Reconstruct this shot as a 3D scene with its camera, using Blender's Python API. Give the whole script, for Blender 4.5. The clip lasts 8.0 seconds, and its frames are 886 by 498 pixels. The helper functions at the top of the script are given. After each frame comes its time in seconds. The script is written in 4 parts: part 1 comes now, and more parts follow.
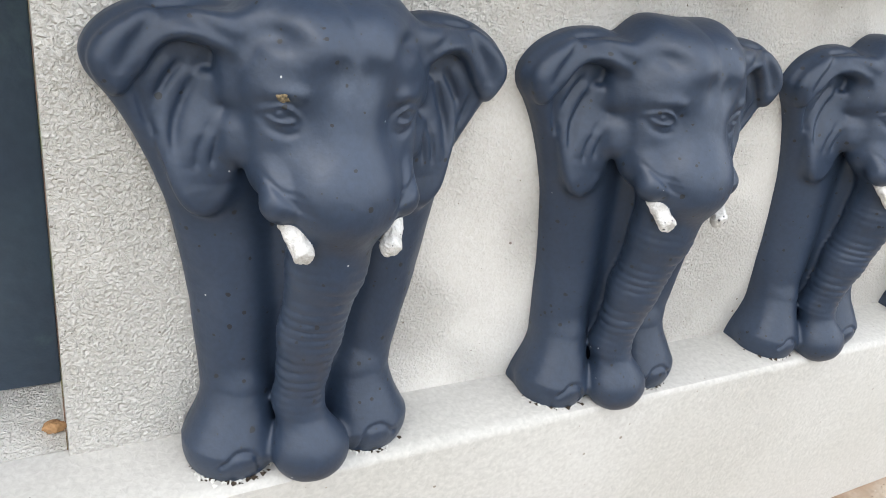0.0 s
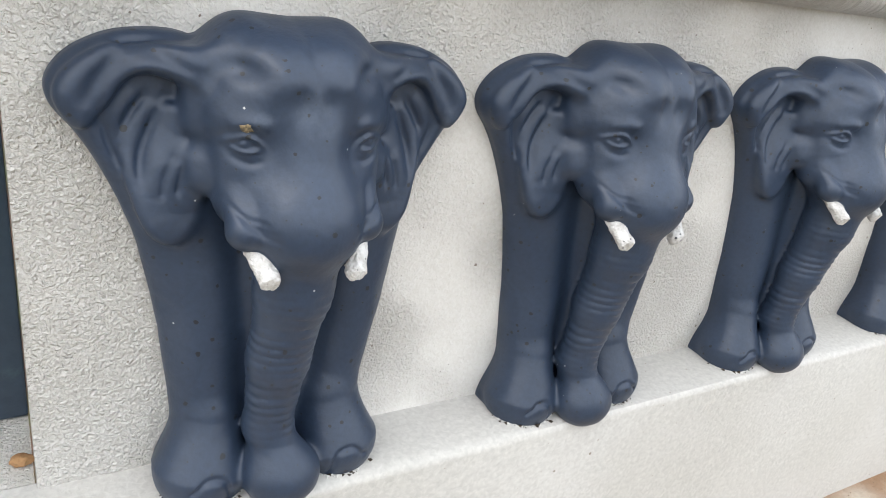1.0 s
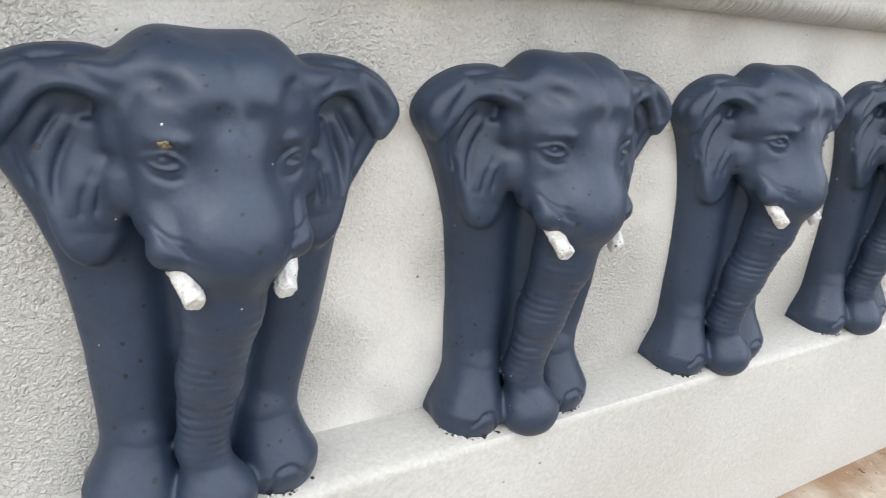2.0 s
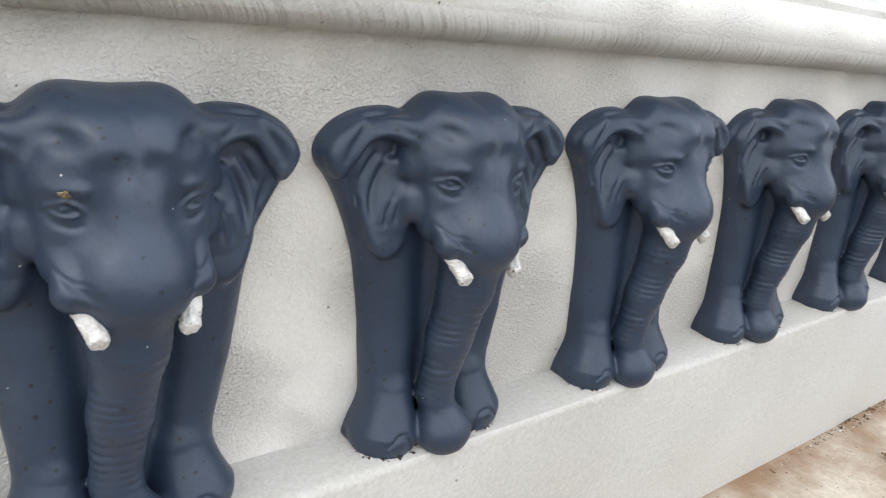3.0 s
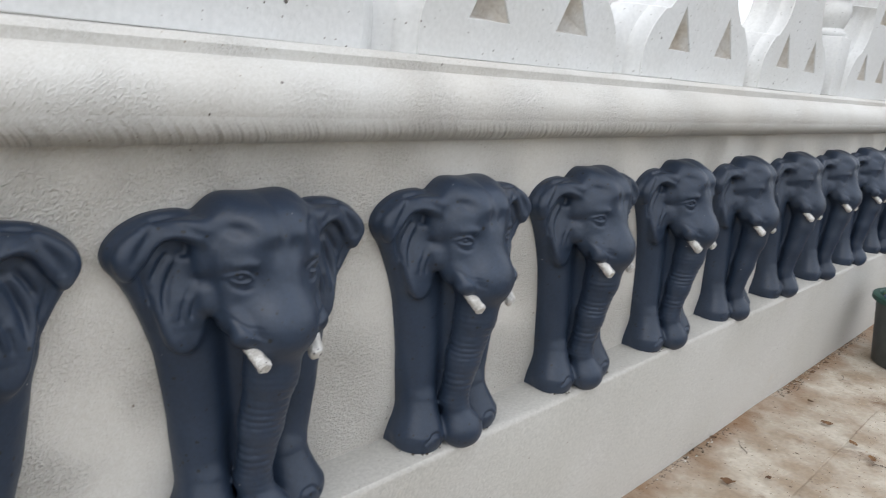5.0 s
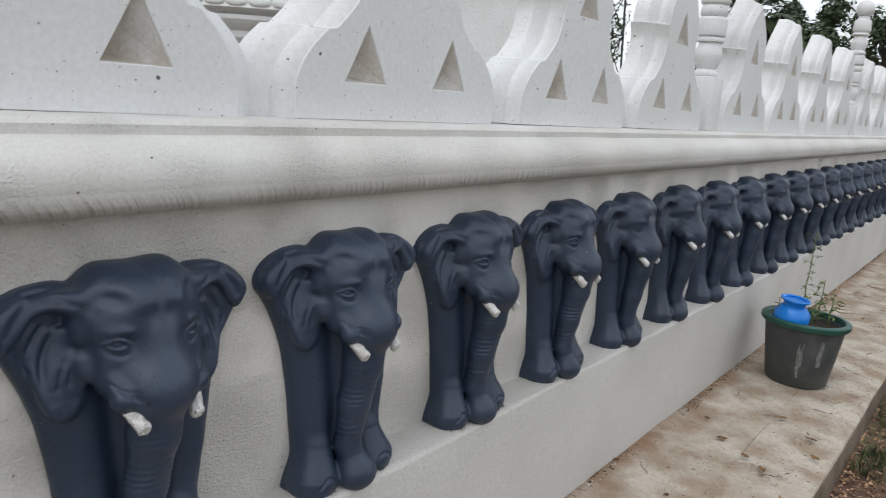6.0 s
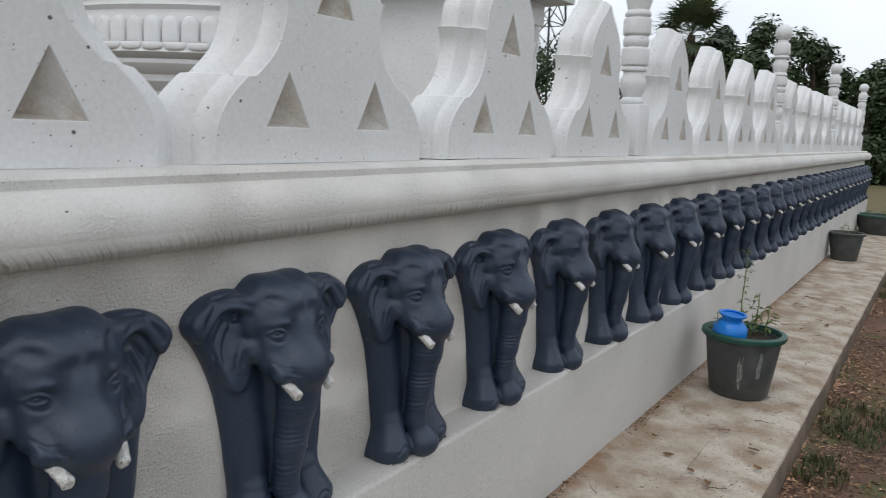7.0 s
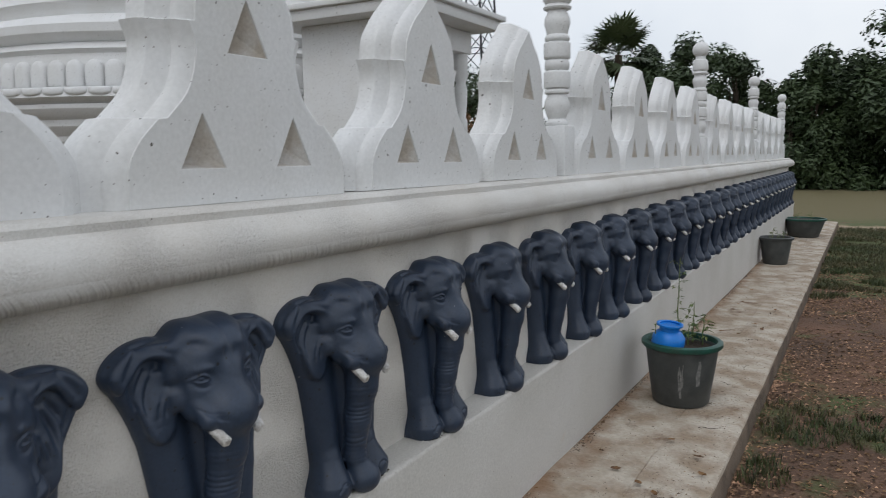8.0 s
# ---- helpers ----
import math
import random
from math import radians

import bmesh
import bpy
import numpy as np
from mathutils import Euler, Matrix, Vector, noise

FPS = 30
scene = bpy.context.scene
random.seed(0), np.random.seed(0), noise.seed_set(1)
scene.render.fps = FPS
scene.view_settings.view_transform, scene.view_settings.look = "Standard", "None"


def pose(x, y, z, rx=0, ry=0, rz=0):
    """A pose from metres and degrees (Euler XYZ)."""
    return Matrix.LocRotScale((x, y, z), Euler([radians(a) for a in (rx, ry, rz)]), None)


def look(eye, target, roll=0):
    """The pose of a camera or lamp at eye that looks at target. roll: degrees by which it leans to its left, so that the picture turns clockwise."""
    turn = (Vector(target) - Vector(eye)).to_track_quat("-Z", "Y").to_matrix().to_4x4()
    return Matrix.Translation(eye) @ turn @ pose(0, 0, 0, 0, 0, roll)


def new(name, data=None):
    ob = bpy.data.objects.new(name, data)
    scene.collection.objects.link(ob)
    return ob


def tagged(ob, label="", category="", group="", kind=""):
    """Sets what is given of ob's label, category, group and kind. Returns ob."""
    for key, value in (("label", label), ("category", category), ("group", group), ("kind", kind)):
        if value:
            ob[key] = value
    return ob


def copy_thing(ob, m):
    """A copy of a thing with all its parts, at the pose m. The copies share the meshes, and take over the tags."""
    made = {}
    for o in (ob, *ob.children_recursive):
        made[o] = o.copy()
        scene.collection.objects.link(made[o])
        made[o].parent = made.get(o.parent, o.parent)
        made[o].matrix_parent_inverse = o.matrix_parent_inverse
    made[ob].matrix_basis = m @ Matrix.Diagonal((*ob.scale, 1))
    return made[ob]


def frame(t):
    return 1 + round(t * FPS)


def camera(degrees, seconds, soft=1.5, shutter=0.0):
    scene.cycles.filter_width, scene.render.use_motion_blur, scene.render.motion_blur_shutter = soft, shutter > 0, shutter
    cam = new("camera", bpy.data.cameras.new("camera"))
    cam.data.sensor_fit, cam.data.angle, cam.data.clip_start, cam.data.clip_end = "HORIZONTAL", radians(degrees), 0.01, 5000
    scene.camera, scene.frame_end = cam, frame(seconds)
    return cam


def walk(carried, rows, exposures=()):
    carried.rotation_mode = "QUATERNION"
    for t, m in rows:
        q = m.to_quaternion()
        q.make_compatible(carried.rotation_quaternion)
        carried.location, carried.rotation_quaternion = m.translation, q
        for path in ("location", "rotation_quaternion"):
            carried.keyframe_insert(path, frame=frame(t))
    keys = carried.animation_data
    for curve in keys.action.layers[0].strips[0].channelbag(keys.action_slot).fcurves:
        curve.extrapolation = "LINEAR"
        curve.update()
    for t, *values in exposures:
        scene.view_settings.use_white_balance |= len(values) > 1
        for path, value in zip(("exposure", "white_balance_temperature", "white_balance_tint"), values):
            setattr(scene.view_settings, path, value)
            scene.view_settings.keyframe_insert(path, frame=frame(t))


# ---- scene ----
cam = camera(61.9, 8.0, soft=0.8, shutter=0.5)
PATH = [
    (0, (-0.217, -0.605, 1.132), (0.723, 0.932, 0.264), 9.7),
    (0.5, (-0.215, -0.617, 1.138), (0.734, 0.923, 0.285), 9.3),
    (1, (-0.217, -0.626, 1.141), (0.789, 0.906, 0.341), 9.1),
    (1.2, (-0.21, -0.621, 1.14), (0.805, 0.906, 0.341), 9.2),
    (2.3, (-0.174, -0.656, 1.16), (0.937, 0.828, 0.409), 8.7),
    (2.5, (-0.175, -0.674, 1.169), (0.96, 0.8, 0.435), 8.6),
    (3, (-0.164, -0.706, 1.188), (1.041, 0.731, 0.494), 8.4),
    (3.5, (-0.15, -0.736, 1.198), (1.107, 0.678, 0.547), 7.6),
    (4, (-0.138, -0.791, 1.219), (1.205, 0.566, 0.623), 7.1),
    (4.2, (-0.132, -0.812, 1.221), (1.229, 0.536, 0.649), 6.7),
    (5.3, (-0.086, -0.881, 1.299), (1.375, 0.391, 0.804), 6.2),
    (5.5, (-0.099, -0.917, 1.32), (1.391, 0.329, 0.843), 6.1),
    (6, (-0.086, -0.97, 1.332), (1.472, 0.214, 0.918), 4.7),
    (6.5, (-0.083, -1.0, 1.338), (1.514, 0.149, 0.971), 4.1),
    (7, (-0.078, -1.045, 1.349), (1.558, 0.059, 1.027), 2.3),
    (7.5, (-0.069, -1.066, 1.352), (1.61, -0.018, 1.063), 0.8),
    (8, (-0.051, -1.089, 1.355), (1.669, -0.098, 1.108), -0.8),
]
EXPOSURES = [(0.0, 0.04, 6280, 10), (1.0, 0.0, 6280, 10), (2.5, -0.03, 6310, 10), (3.0, -0.18, 6310, 10), (3.5, -0.50, 6300, 10), (4.0, -0.55, 6300, 10), (5.5, -0.90, 6240, 10), (6.5, -1.16, 6200, 10), (7.0, -1.26, 6180, 10), (8.0, -1.48, 6150, 10)]
walk(cam, [(t, look(eye, target, roll)) for t, eye, target, roll in PATH], EXPOSURES)

# ---- sky and sun: a bright overcast day ----
SUN_UP, SUN_ROUND = 55.0, 262.0
world = bpy.data.worlds.new("overcast_sky")
scene.world = world
world.use_nodes = True
wn, wl = world.node_tree.nodes, world.node_tree.links
wn.clear()
sky = wn.new("ShaderNodeTexSky")
sky.sky_type, sky.sun_disc = "NISHITA", False
sky.sun_elevation, sky.sun_rotation = radians(SUN_UP), radians(SUN_ROUND)
sky.dust_density, sky.air_density = 4.0, 1.5
dim = wn.new("ShaderNodeVectorMath")
dim.operation = "SCALE"
dim.inputs["Scale"].default_value = 0.12
wcoord = wn.new("ShaderNodeTexCoord")
cloud = wn.new("ShaderNodeTexNoise")
cloud.inputs["Scale"].default_value, cloud.inputs["Detail"].default_value = 2.2, 5.0
ramp = wn.new("ShaderNodeValToRGB")
ramp.color_ramp.elements[0].position, ramp.color_ramp.elements[0].color = 0.3, (0.98, 1.03, 1.09, 1)
ramp.color_ramp.elements[1].position, ramp.color_ramp.elements[1].color = 0.62, (1.26, 1.26, 1.26, 1)
veil = wn.new("ShaderNodeMix")
veil.data_type = "RGBA"
veil.inputs["Factor"].default_value = 0.85
back = wn.new("ShaderNodeBackground")
back.inputs["Strength"].default_value = 2.2
wout = wn.new("ShaderNodeOutputWorld")
wl.new(wcoord.outputs["Generated"], cloud.inputs["Vector"])
wl.new(cloud.outputs["Fac"], ramp.inputs["Fac"])
wl.new(sky.outputs["Color"], dim.inputs[0])
wl.new(dim.outputs["Vector"], veil.inputs["A"])
wl.new(ramp.outputs["Color"], veil.inputs["B"])
wl.new(veil.outputs["Result"], back.inputs["Color"])
wl.new(back.outputs["Background"], wout.inputs["Surface"])

sun_data = bpy.data.lights.new("sun", "SUN")
sun_data.energy, sun_data.angle, sun_data.color = 1.25, radians(36), (1.0, 0.97, 0.92)
sun = new("sun", sun_data)
sun_dir = Vector((math.sin(radians(SUN_ROUND)) * math.cos(radians(SUN_UP)), math.cos(radians(SUN_ROUND)) * math.cos(radians(SUN_UP)), math.sin(radians(SUN_UP))))
sun.matrix_world = look(sun_dir * 50, (0, 0, 0))


# ---- materials ----
def material(name, base, second=None, rough=0.6, scale=6.0, fine=120.0, bump=0.15, depth=0.002, third=None, third_at=0.62, third_scale=3.0,
             metal=0.0, mottling=0.5, per_object=0.0, coat=0.0, distort=0.0, pits=None, patchy=0.0, streaks=False, rough_end=False, per_piece=0.0):
    """Two scales of colour change, an optional third stain colour, and a fine relief."""
    m = bpy.data.materials.new(name)
    m.use_nodes = True
    n, l = m.node_tree.nodes, m.node_tree.links
    bsdf = n["Principled BSDF"]
    bsdf.inputs["Roughness"].default_value = rough
    bsdf.inputs["Metallic"].default_value = metal
    bsdf.inputs["Coat Weight"].default_value = coat
    bsdf.inputs["Coat Roughness"].default_value = 0.35
    co = n.new("ShaderNodeTexCoord")
    geo = n.new("ShaderNodeNewGeometry")
    big = n.new("ShaderNodeTexNoise")
    big.inputs["Scale"].default_value, big.inputs["Detail"].default_value = scale, 6.0
    small = n.new("ShaderNodeTexNoise")
    small.inputs["Scale"].default_value, small.inputs["Detail"].default_value = fine, 4.0
    small.inputs["Distortion"].default_value = distort
    for tex in (big, small):
        l.new(geo.outputs["Position"], tex.inputs["Vector"])
    mix = n.new("ShaderNodeMix")
    mix.data_type = "RGBA"
    mix.inputs["A"].default_value = (*base, 1)
    mix.inputs["B"].default_value = (*(second or [c * 0.8 for c in base]), 1)
    cr = n.new("ShaderNodeValToRGB")
    cr.color_ramp.elements[0].position, cr.color_ramp.elements[1].position = 0.5 - 0.5 * mottling * 0.5, 0.5 + 0.5 * mottling * 0.5
    l.new(big.outputs["Fac"], cr.inputs["Fac"])
    l.new(cr.outputs["Color"], mix.inputs["Factor"])
    colour = mix.outputs["Result"]
    grain = n.new("ShaderNodeMix")
    grain.data_type, grain.blend_type = "RGBA", "OVERLAY"
    grain.inputs["Factor"].default_value = 0.25
    l.new(colour, grain.inputs["A"])
    l.new(small.outputs["Fac"], grain.inputs["B"])
    colour = grain.outputs["Result"]
    if third:
        st = n.new("ShaderNodeTexNoise")
        st.inputs["Scale"].default_value, st.inputs["Detail"].default_value, st.inputs["Roughness"].default_value = third_scale, 8.0, 0.65
        l.new(geo.outputs["Position"], st.inputs["Vector"])
        sr = n.new("ShaderNodeValToRGB")
        sr.color_ramp.elements[0].position, sr.color_ramp.elements[1].position = third_at, third_at + 0.1
        l.new(st.outputs["Fac"], sr.inputs["Fac"])
        m3 = n.new("ShaderNodeMix")
        m3.data_type = "RGBA"
        m3.inputs["B"].default_value = (*third, 1)
        l.new(sr.outputs["Color"], m3.inputs["Factor"])
        l.new(colour, m3.inputs["A"])
        colour = m3.outputs["Result"]
    if per_object or per_piece:
        info = n.new("ShaderNodeObjectInfo") if per_object else geo
        span = n.new("ShaderNodeMapRange")
        span.inputs["To Min"].default_value, span.inputs["To Max"].default_value = 1 - (per_object or per_piece), 1 + (per_object or per_piece)
        l.new(info.outputs["Random" if per_object else "Random Per Island"], span.inputs["Value"])
        hsv = n.new("ShaderNodeHueSaturation")
        l.new(span.outputs["Result"], hsv.inputs["Value"])
        l.new(colour, hsv.inputs["Color"])
        colour = hsv.outputs["Color"]
    height = small.outputs["Fac"]
    if patchy:
        # the relief comes and goes in patches
        area = n.new("ShaderNodeTexNoise")
        area.inputs["Scale"].default_value, area.inputs["Detail"].default_value = patchy, 2.0
        l.new(geo.outputs["Position"], area.inputs["Vector"])
        amount = n.new("ShaderNodeMapRange")
        amount.inputs["From Min"].default_value, amount.inputs["From Max"].default_value = 0.38, 0.66
        amount.inputs["To Min"].default_value, amount.inputs["To Max"].default_value = 0.15, 1.0
        share = area.outputs["Fac"]
        if rough_end:
            # coarser towards the wall's end
            ends = n.new("ShaderNodeSeparateXYZ")
            l.new(geo.outputs["Position"], ends.inputs["Vector"])
            more = n.new("ShaderNodeMapRange")
            more.inputs["From Min"].default_value, more.inputs["From Max"].default_value = 0.05, -0.15
            more.inputs["To Min"].default_value, more.inputs["To Max"].default_value = 0.0, 0.2
            l.new(ends.outputs["X"], more.inputs["Value"])
            both = n.new("ShaderNodeMath")
            l.new(share, both.inputs[0])
            l.new(more.outputs["Result"], both.inputs[1])
            share = both.outputs["Value"]
        l.new(share, amount.inputs["Value"])
        times = n.new("ShaderNodeMath")
        times.operation = "MULTIPLY"
        l.new(height, times.inputs[0])
        l.new(amount.outputs["Result"], times.inputs[1])
        height = times.outputs["Value"]
    if streaks:
        # slanting trowel marks along the underside
        sep = n.new("ShaderNodeSeparateXYZ")
        l.new(geo.outputs["Position"], sep.inputs["Vector"])
        slant = n.new("ShaderNodeMath")
        slant.operation, slant.inputs[1].default_value = "MULTIPLY_ADD", 0.9
        l.new(sep.outputs["Z"], slant.inputs[0])
        l.new(sep.outputs["X"], slant.inputs[2])
        comb = n.new("ShaderNodeCombineXYZ")
        l.new(slant.outputs["Value"], comb.inputs["X"])
        marks = n.new("ShaderNodeTexNoise")
        marks.inputs["Scale"].default_value, marks.inputs["Detail"].default_value = 75.0, 3.0
        l.new(comb.outputs["Vector"], marks.inputs["Vector"])
        low = n.new("ShaderNodeMapRange")
        low.inputs["From Min"].default_value, low.inputs["From Max"].default_value = 1.150, 1.125
        low.inputs["To Min"].default_value, low.inputs["To Max"].default_value = 0.0, 2.6
        l.new(sep.outputs["Z"], low.inputs["Value"])
        deep = n.new("ShaderNodeMath")
        deep.operation = "MULTIPLY_ADD"
        l.new(marks.outputs["Fac"], deep.inputs[0])
        l.new(low.outputs["Result"], deep.inputs[1])
        l.new(height, deep.inputs[2])
        height = deep.outputs["Value"]
    for size, share, tone, wide in (pits or ()):
        # sparse small holes and specks
        vor = n.new("ShaderNodeTexVoronoi")
        vor.inputs["Scale"].default_value = size
        shake = n.new("ShaderNodeTexNoise")
        shake.inputs["Scale"].default_value, shake.inputs["Detail"].default_value = size * 2.2, 3.0
        l.new(geo.outputs["Position"], shake.inputs["Vector"])
        push = n.new("ShaderNodeVectorMath")
        push.operation, push.inputs["Scale"].default_value = "SCALE", 0.22 / size
        l.new(shake.outputs["Color"], push.inputs[0])
        moved = n.new("ShaderNodeVectorMath")
        l.new(geo.outputs["Position"], moved.inputs[0])
        l.new(push.outputs["Vector"], moved.inputs[1])
        l.new(moved.outputs["Vector"], vor.inputs["Vector"])
        rare = n.new("ShaderNodeSeparateColor")
        l.new(vor.outputs["Color"], rare.inputs["Color"])
        reach = n.new("ShaderNodeMapRange")
        reach.inputs["From Min"].default_value, reach.inputs["From Max"].default_value = 1.0 - share, 1.0
        reach.inputs["To Min"].default_value, reach.inputs["To Max"].default_value = 0.0, wide
        l.new(rare.outputs["Red"], reach.inputs["Value"])
        dot = n.new("ShaderNodeMath")
        dot.operation = "LESS_THAN"
        l.new(vor.outputs["Distance"], dot.inputs[0])
        l.new(reach.outputs["Result"], dot.inputs[1])
        m4 = n.new("ShaderNodeMix")
        m4.data_type = "RGBA"
        m4.inputs["B"].default_value = (*tone, 1)
        l.new(dot.outputs["Value"], m4.inputs["Factor"])
        l.new(colour, m4.inputs["A"])
        colour = m4.outputs["Result"]
        sunk = n.new("ShaderNodeMath")
        sunk.operation, sunk.inputs[1].default_value = "MULTIPLY_ADD", -0.5
        l.new(dot.outputs["Value"], sunk.inputs[0])
        l.new(height, sunk.inputs[2])
        height = sunk.outputs["Value"]
    l.new(colour, bsdf.inputs["Base Color"])
    b = n.new("ShaderNodeBump")
    b.inputs["Strength"].default_value, b.inputs["Distance"].default_value = bump, depth
    l.new(height, b.inputs["Height"])
    l.new(b.outputs["Normal"], bsdf.inputs["Normal"])
    return m


M_WALL = material("wall_plaster", (0.675, 0.65, 0.605), (0.63, 0.60, 0.55), rough=0.75, scale=2.5, fine=210, bump=1.0, depth=0.012, distort=0.7,
                  third=(0.53, 0.48, 0.41), third_at=0.68, third_scale=6.0, patchy=5.0, pits=[(34.0, 0.3, (0.25, 0.21, 0.17), 0.10), (90.0, 0.2, (0.34, 0.30, 0.25), 0.14)], rough_end=True)
M_PLINTH = material("plinth_plaster", (0.52, 0.505, 0.475), (0.48, 0.465, 0.43), rough=0.7, scale=2.5, fine=130, bump=0.8, depth=0.0025, distort=0.5,
                    third=(0.54, 0.49, 0.42), third_at=0.66, third_scale=4.0, patchy=4.0, pits=[(30.0, 0.35, (0.25, 0.21, 0.17), 0.09), (75.0, 0.25, (0.34, 0.30, 0.25), 0.12)])
M_CORNICE = material("cornice_plaster", (0.61, 0.60, 0.575), (0.56, 0.54, 0.505), rough=0.75, scale=3.0, fine=210, bump=1.0, depth=0.007, distort=0.6,
                     third=(0.54, 0.48, 0.40), third_at=0.66, third_scale=9.0, patchy=5.0, streaks=True, pits=[(26.0, 0.25, (0.12, 0.10, 0.09), 0.07), (70.0, 0.3, (0.35, 0.30, 0.25), 0.12)])
M_MERLON = material("painted_concrete", (0.665, 0.67, 0.67), (0.63, 0.63, 0.62), rough=0.55, scale=3.5, fine=90, bump=0.6, depth=0.0025,
                    third=(0.5, 0.48, 0.44), third_at=0.72, third_scale=16.0, patchy=5.0, pits=[(30.0, 0.4, (0.10, 0.09, 0.08), 0.13), (80.0, 0.5, (0.22, 0.20, 0.18), 0.17)])
M_ELEPHANT = material("grey_blue_paint", (0.026, 0.040, 0.069), (0.018, 0.030, 0.055), rough=0.43, scale=7.0, fine=150, bump=0.3, depth=0.0012,
                      third=(0.050, 0.066, 0.096), third_at=0.64, third_scale=9.0, per_object=0.08, pits=[(45.0, 0.35, (0.010, 0.012, 0.016), 0.16), (70.0, 0.45, (0.012, 0.014, 0.018), 0.22), (130.0, 0.3, (0.02, 0.024, 0.03), 0.2), (60.0, 0.16, (0.5, 0.5, 0.48), 0.085)])
# kerb side: soil stain, with the side's shade painted into the dark brown
M_KERB = material("soiled_shaded_cement", (0.16, 0.12, 0.085), (0.09, 0.065, 0.045), rough=0.95, scale=4.0, fine=60, bump=0.9, depth=0.008)
M_STREAK = material("lime_streak", (0.20, 0.20, 0.19), (0.12, 0.12, 0.115), rough=0.7, scale=60.0, fine=150, bump=0.1)
M_FLECK = material("dried_fleck", (0.30, 0.23, 0.13), (0.10, 0.08, 0.05), rough=0.9, scale=220.0, fine=400, bump=1.0, depth=0.002)
M_FLAKE = material("paint_flake", (0.65, 0.64, 0.6), rough=0.8, fine=150)
M_TUSK = material("chalky_white_paint", (0.72, 0.71, 0.69), (0.5, 0.48, 0.45), rough=0.8, scale=60.0, fine=260, bump=1.0, depth=0.004, pits=[(150.0, 0.55, (0.10, 0.10, 0.11), 0.25)])
M_BLUE = material("dark_blue_gloss", (0.030, 0.045, 0.070), (0.045, 0.07, 0.095), rough=0.3, scale=5.0, fine=60, bump=0.3, depth=0.003,
                  third=(0.07, 0.11, 0.125), third_at=0.58, third_scale=4.0, pits=[(40.0, 0.3, (0.4, 0.4, 0.4), 0.06)])
M_PAVE = material("weathered_cement", (0.47, 0.42, 0.35), (0.29, 0.225, 0.16), rough=0.85, scale=5.0, fine=48, bump=1.0, depth=0.009,
                  third=(0.15, 0.09, 0.05), third_at=0.59, third_scale=3.1, mottling=0.45, pits=[(16.0, 0.4, (0.13, 0.09, 0.06), 0.13), (26.0, 0.5, (0.09, 0.065, 0.045), 0.12), (70.0, 0.6, (0.12, 0.085, 0.06), 0.2), (60.0, 0.3, (0.52, 0.48, 0.42), 0.16)])
M_POT = material("dark_grey_plastic", (0.040, 0.044, 0.044), (0.065, 0.07, 0.068), rough=0.5, scale=10.0, fine=150, bump=0.1, third=(0.15, 0.145, 0.13), third_at=0.7, third_scale=12.0)
M_RIM = material("green_plastic", (0.012, 0.075, 0.055), (0.016, 0.06, 0.045), rough=0.45, scale=12.0, fine=150, bump=0.1)
M_JUG = material("blue_plastic", (0.010, 0.19, 0.64), (0.012, 0.16, 0.55), rough=0.35, scale=12.0, fine=150, bump=0.05)
M_SOIL = material("soil", (0.07, 0.05, 0.035), (0.04, 0.03, 0.02), rough=0.95, scale=30.0, fine=120, bump=1.0, depth=0.02)
M_LEAF = material("leaf_green", (0.08, 0.13, 0.035), (0.17, 0.19, 0.05), rough=0.55, scale=4.0, fine=30, bump=0.0)
M_TREE = material("dark_foliage", (0.024, 0.042, 0.016), (0.045, 0.072, 0.022), rough=0.6, scale=0.7, fine=9, bump=0.0, mottling=0.8)
M_PALM = material("palm_foliage", (0.04, 0.06, 0.025), (0.065, 0.085, 0.035), rough=0.5, scale=0.9, fine=9, bump=0.0)
M_DRY = material("dry_leaf", (0.24, 0.13, 0.05), (0.13, 0.065, 0.03), rough=0.8, scale=30.0, fine=150, bump=0.3, per_object=0.5)
M_BARK = material("bark", (0.10, 0.075, 0.055), (0.06, 0.045, 0.035), rough=0.9, scale=8.0, fine=40, bump=0.8, depth=0.02)
M_STEEL = material("dark_steel", (0.07, 0.07, 0.075), rough=0.6, scale=1.0, fine=20, bump=0.0, metal=0.4)
M_STONE = material("orange_stone", (0.42, 0.24, 0.11), (0.3, 0.16, 0.07), rough=0.9, scale=60.0, fine=220, bump=0.8, depth=0.004)
M_GRASS = material("grass_blade", (0.042, 0.060, 0.017), (0.09, 0.08, 0.034), rough=0.7, scale=2.0, fine=30, bump=0.0, per_piece=0.6)
M_PEBBLE = material("pebble", (0.33, 0.20, 0.125), (0.16, 0.10, 0.065), rough=0.9, scale=20.0, fine=90, bump=0.3, per_piece=0.8)
M_LITTER = material("leaf_litter", (0.20, 0.12, 0.06), (0.10, 0.06, 0.035), rough=0.9, scale=20.0, fine=90, bump=0.0, per_piece=0.8)
M_NICHE = material("dusty_niche", (0.62, 0.60, 0.57), (0.50, 0.45, 0.385), rough=0.8, scale=14.0, fine=120, bump=0.5, depth=0.003)


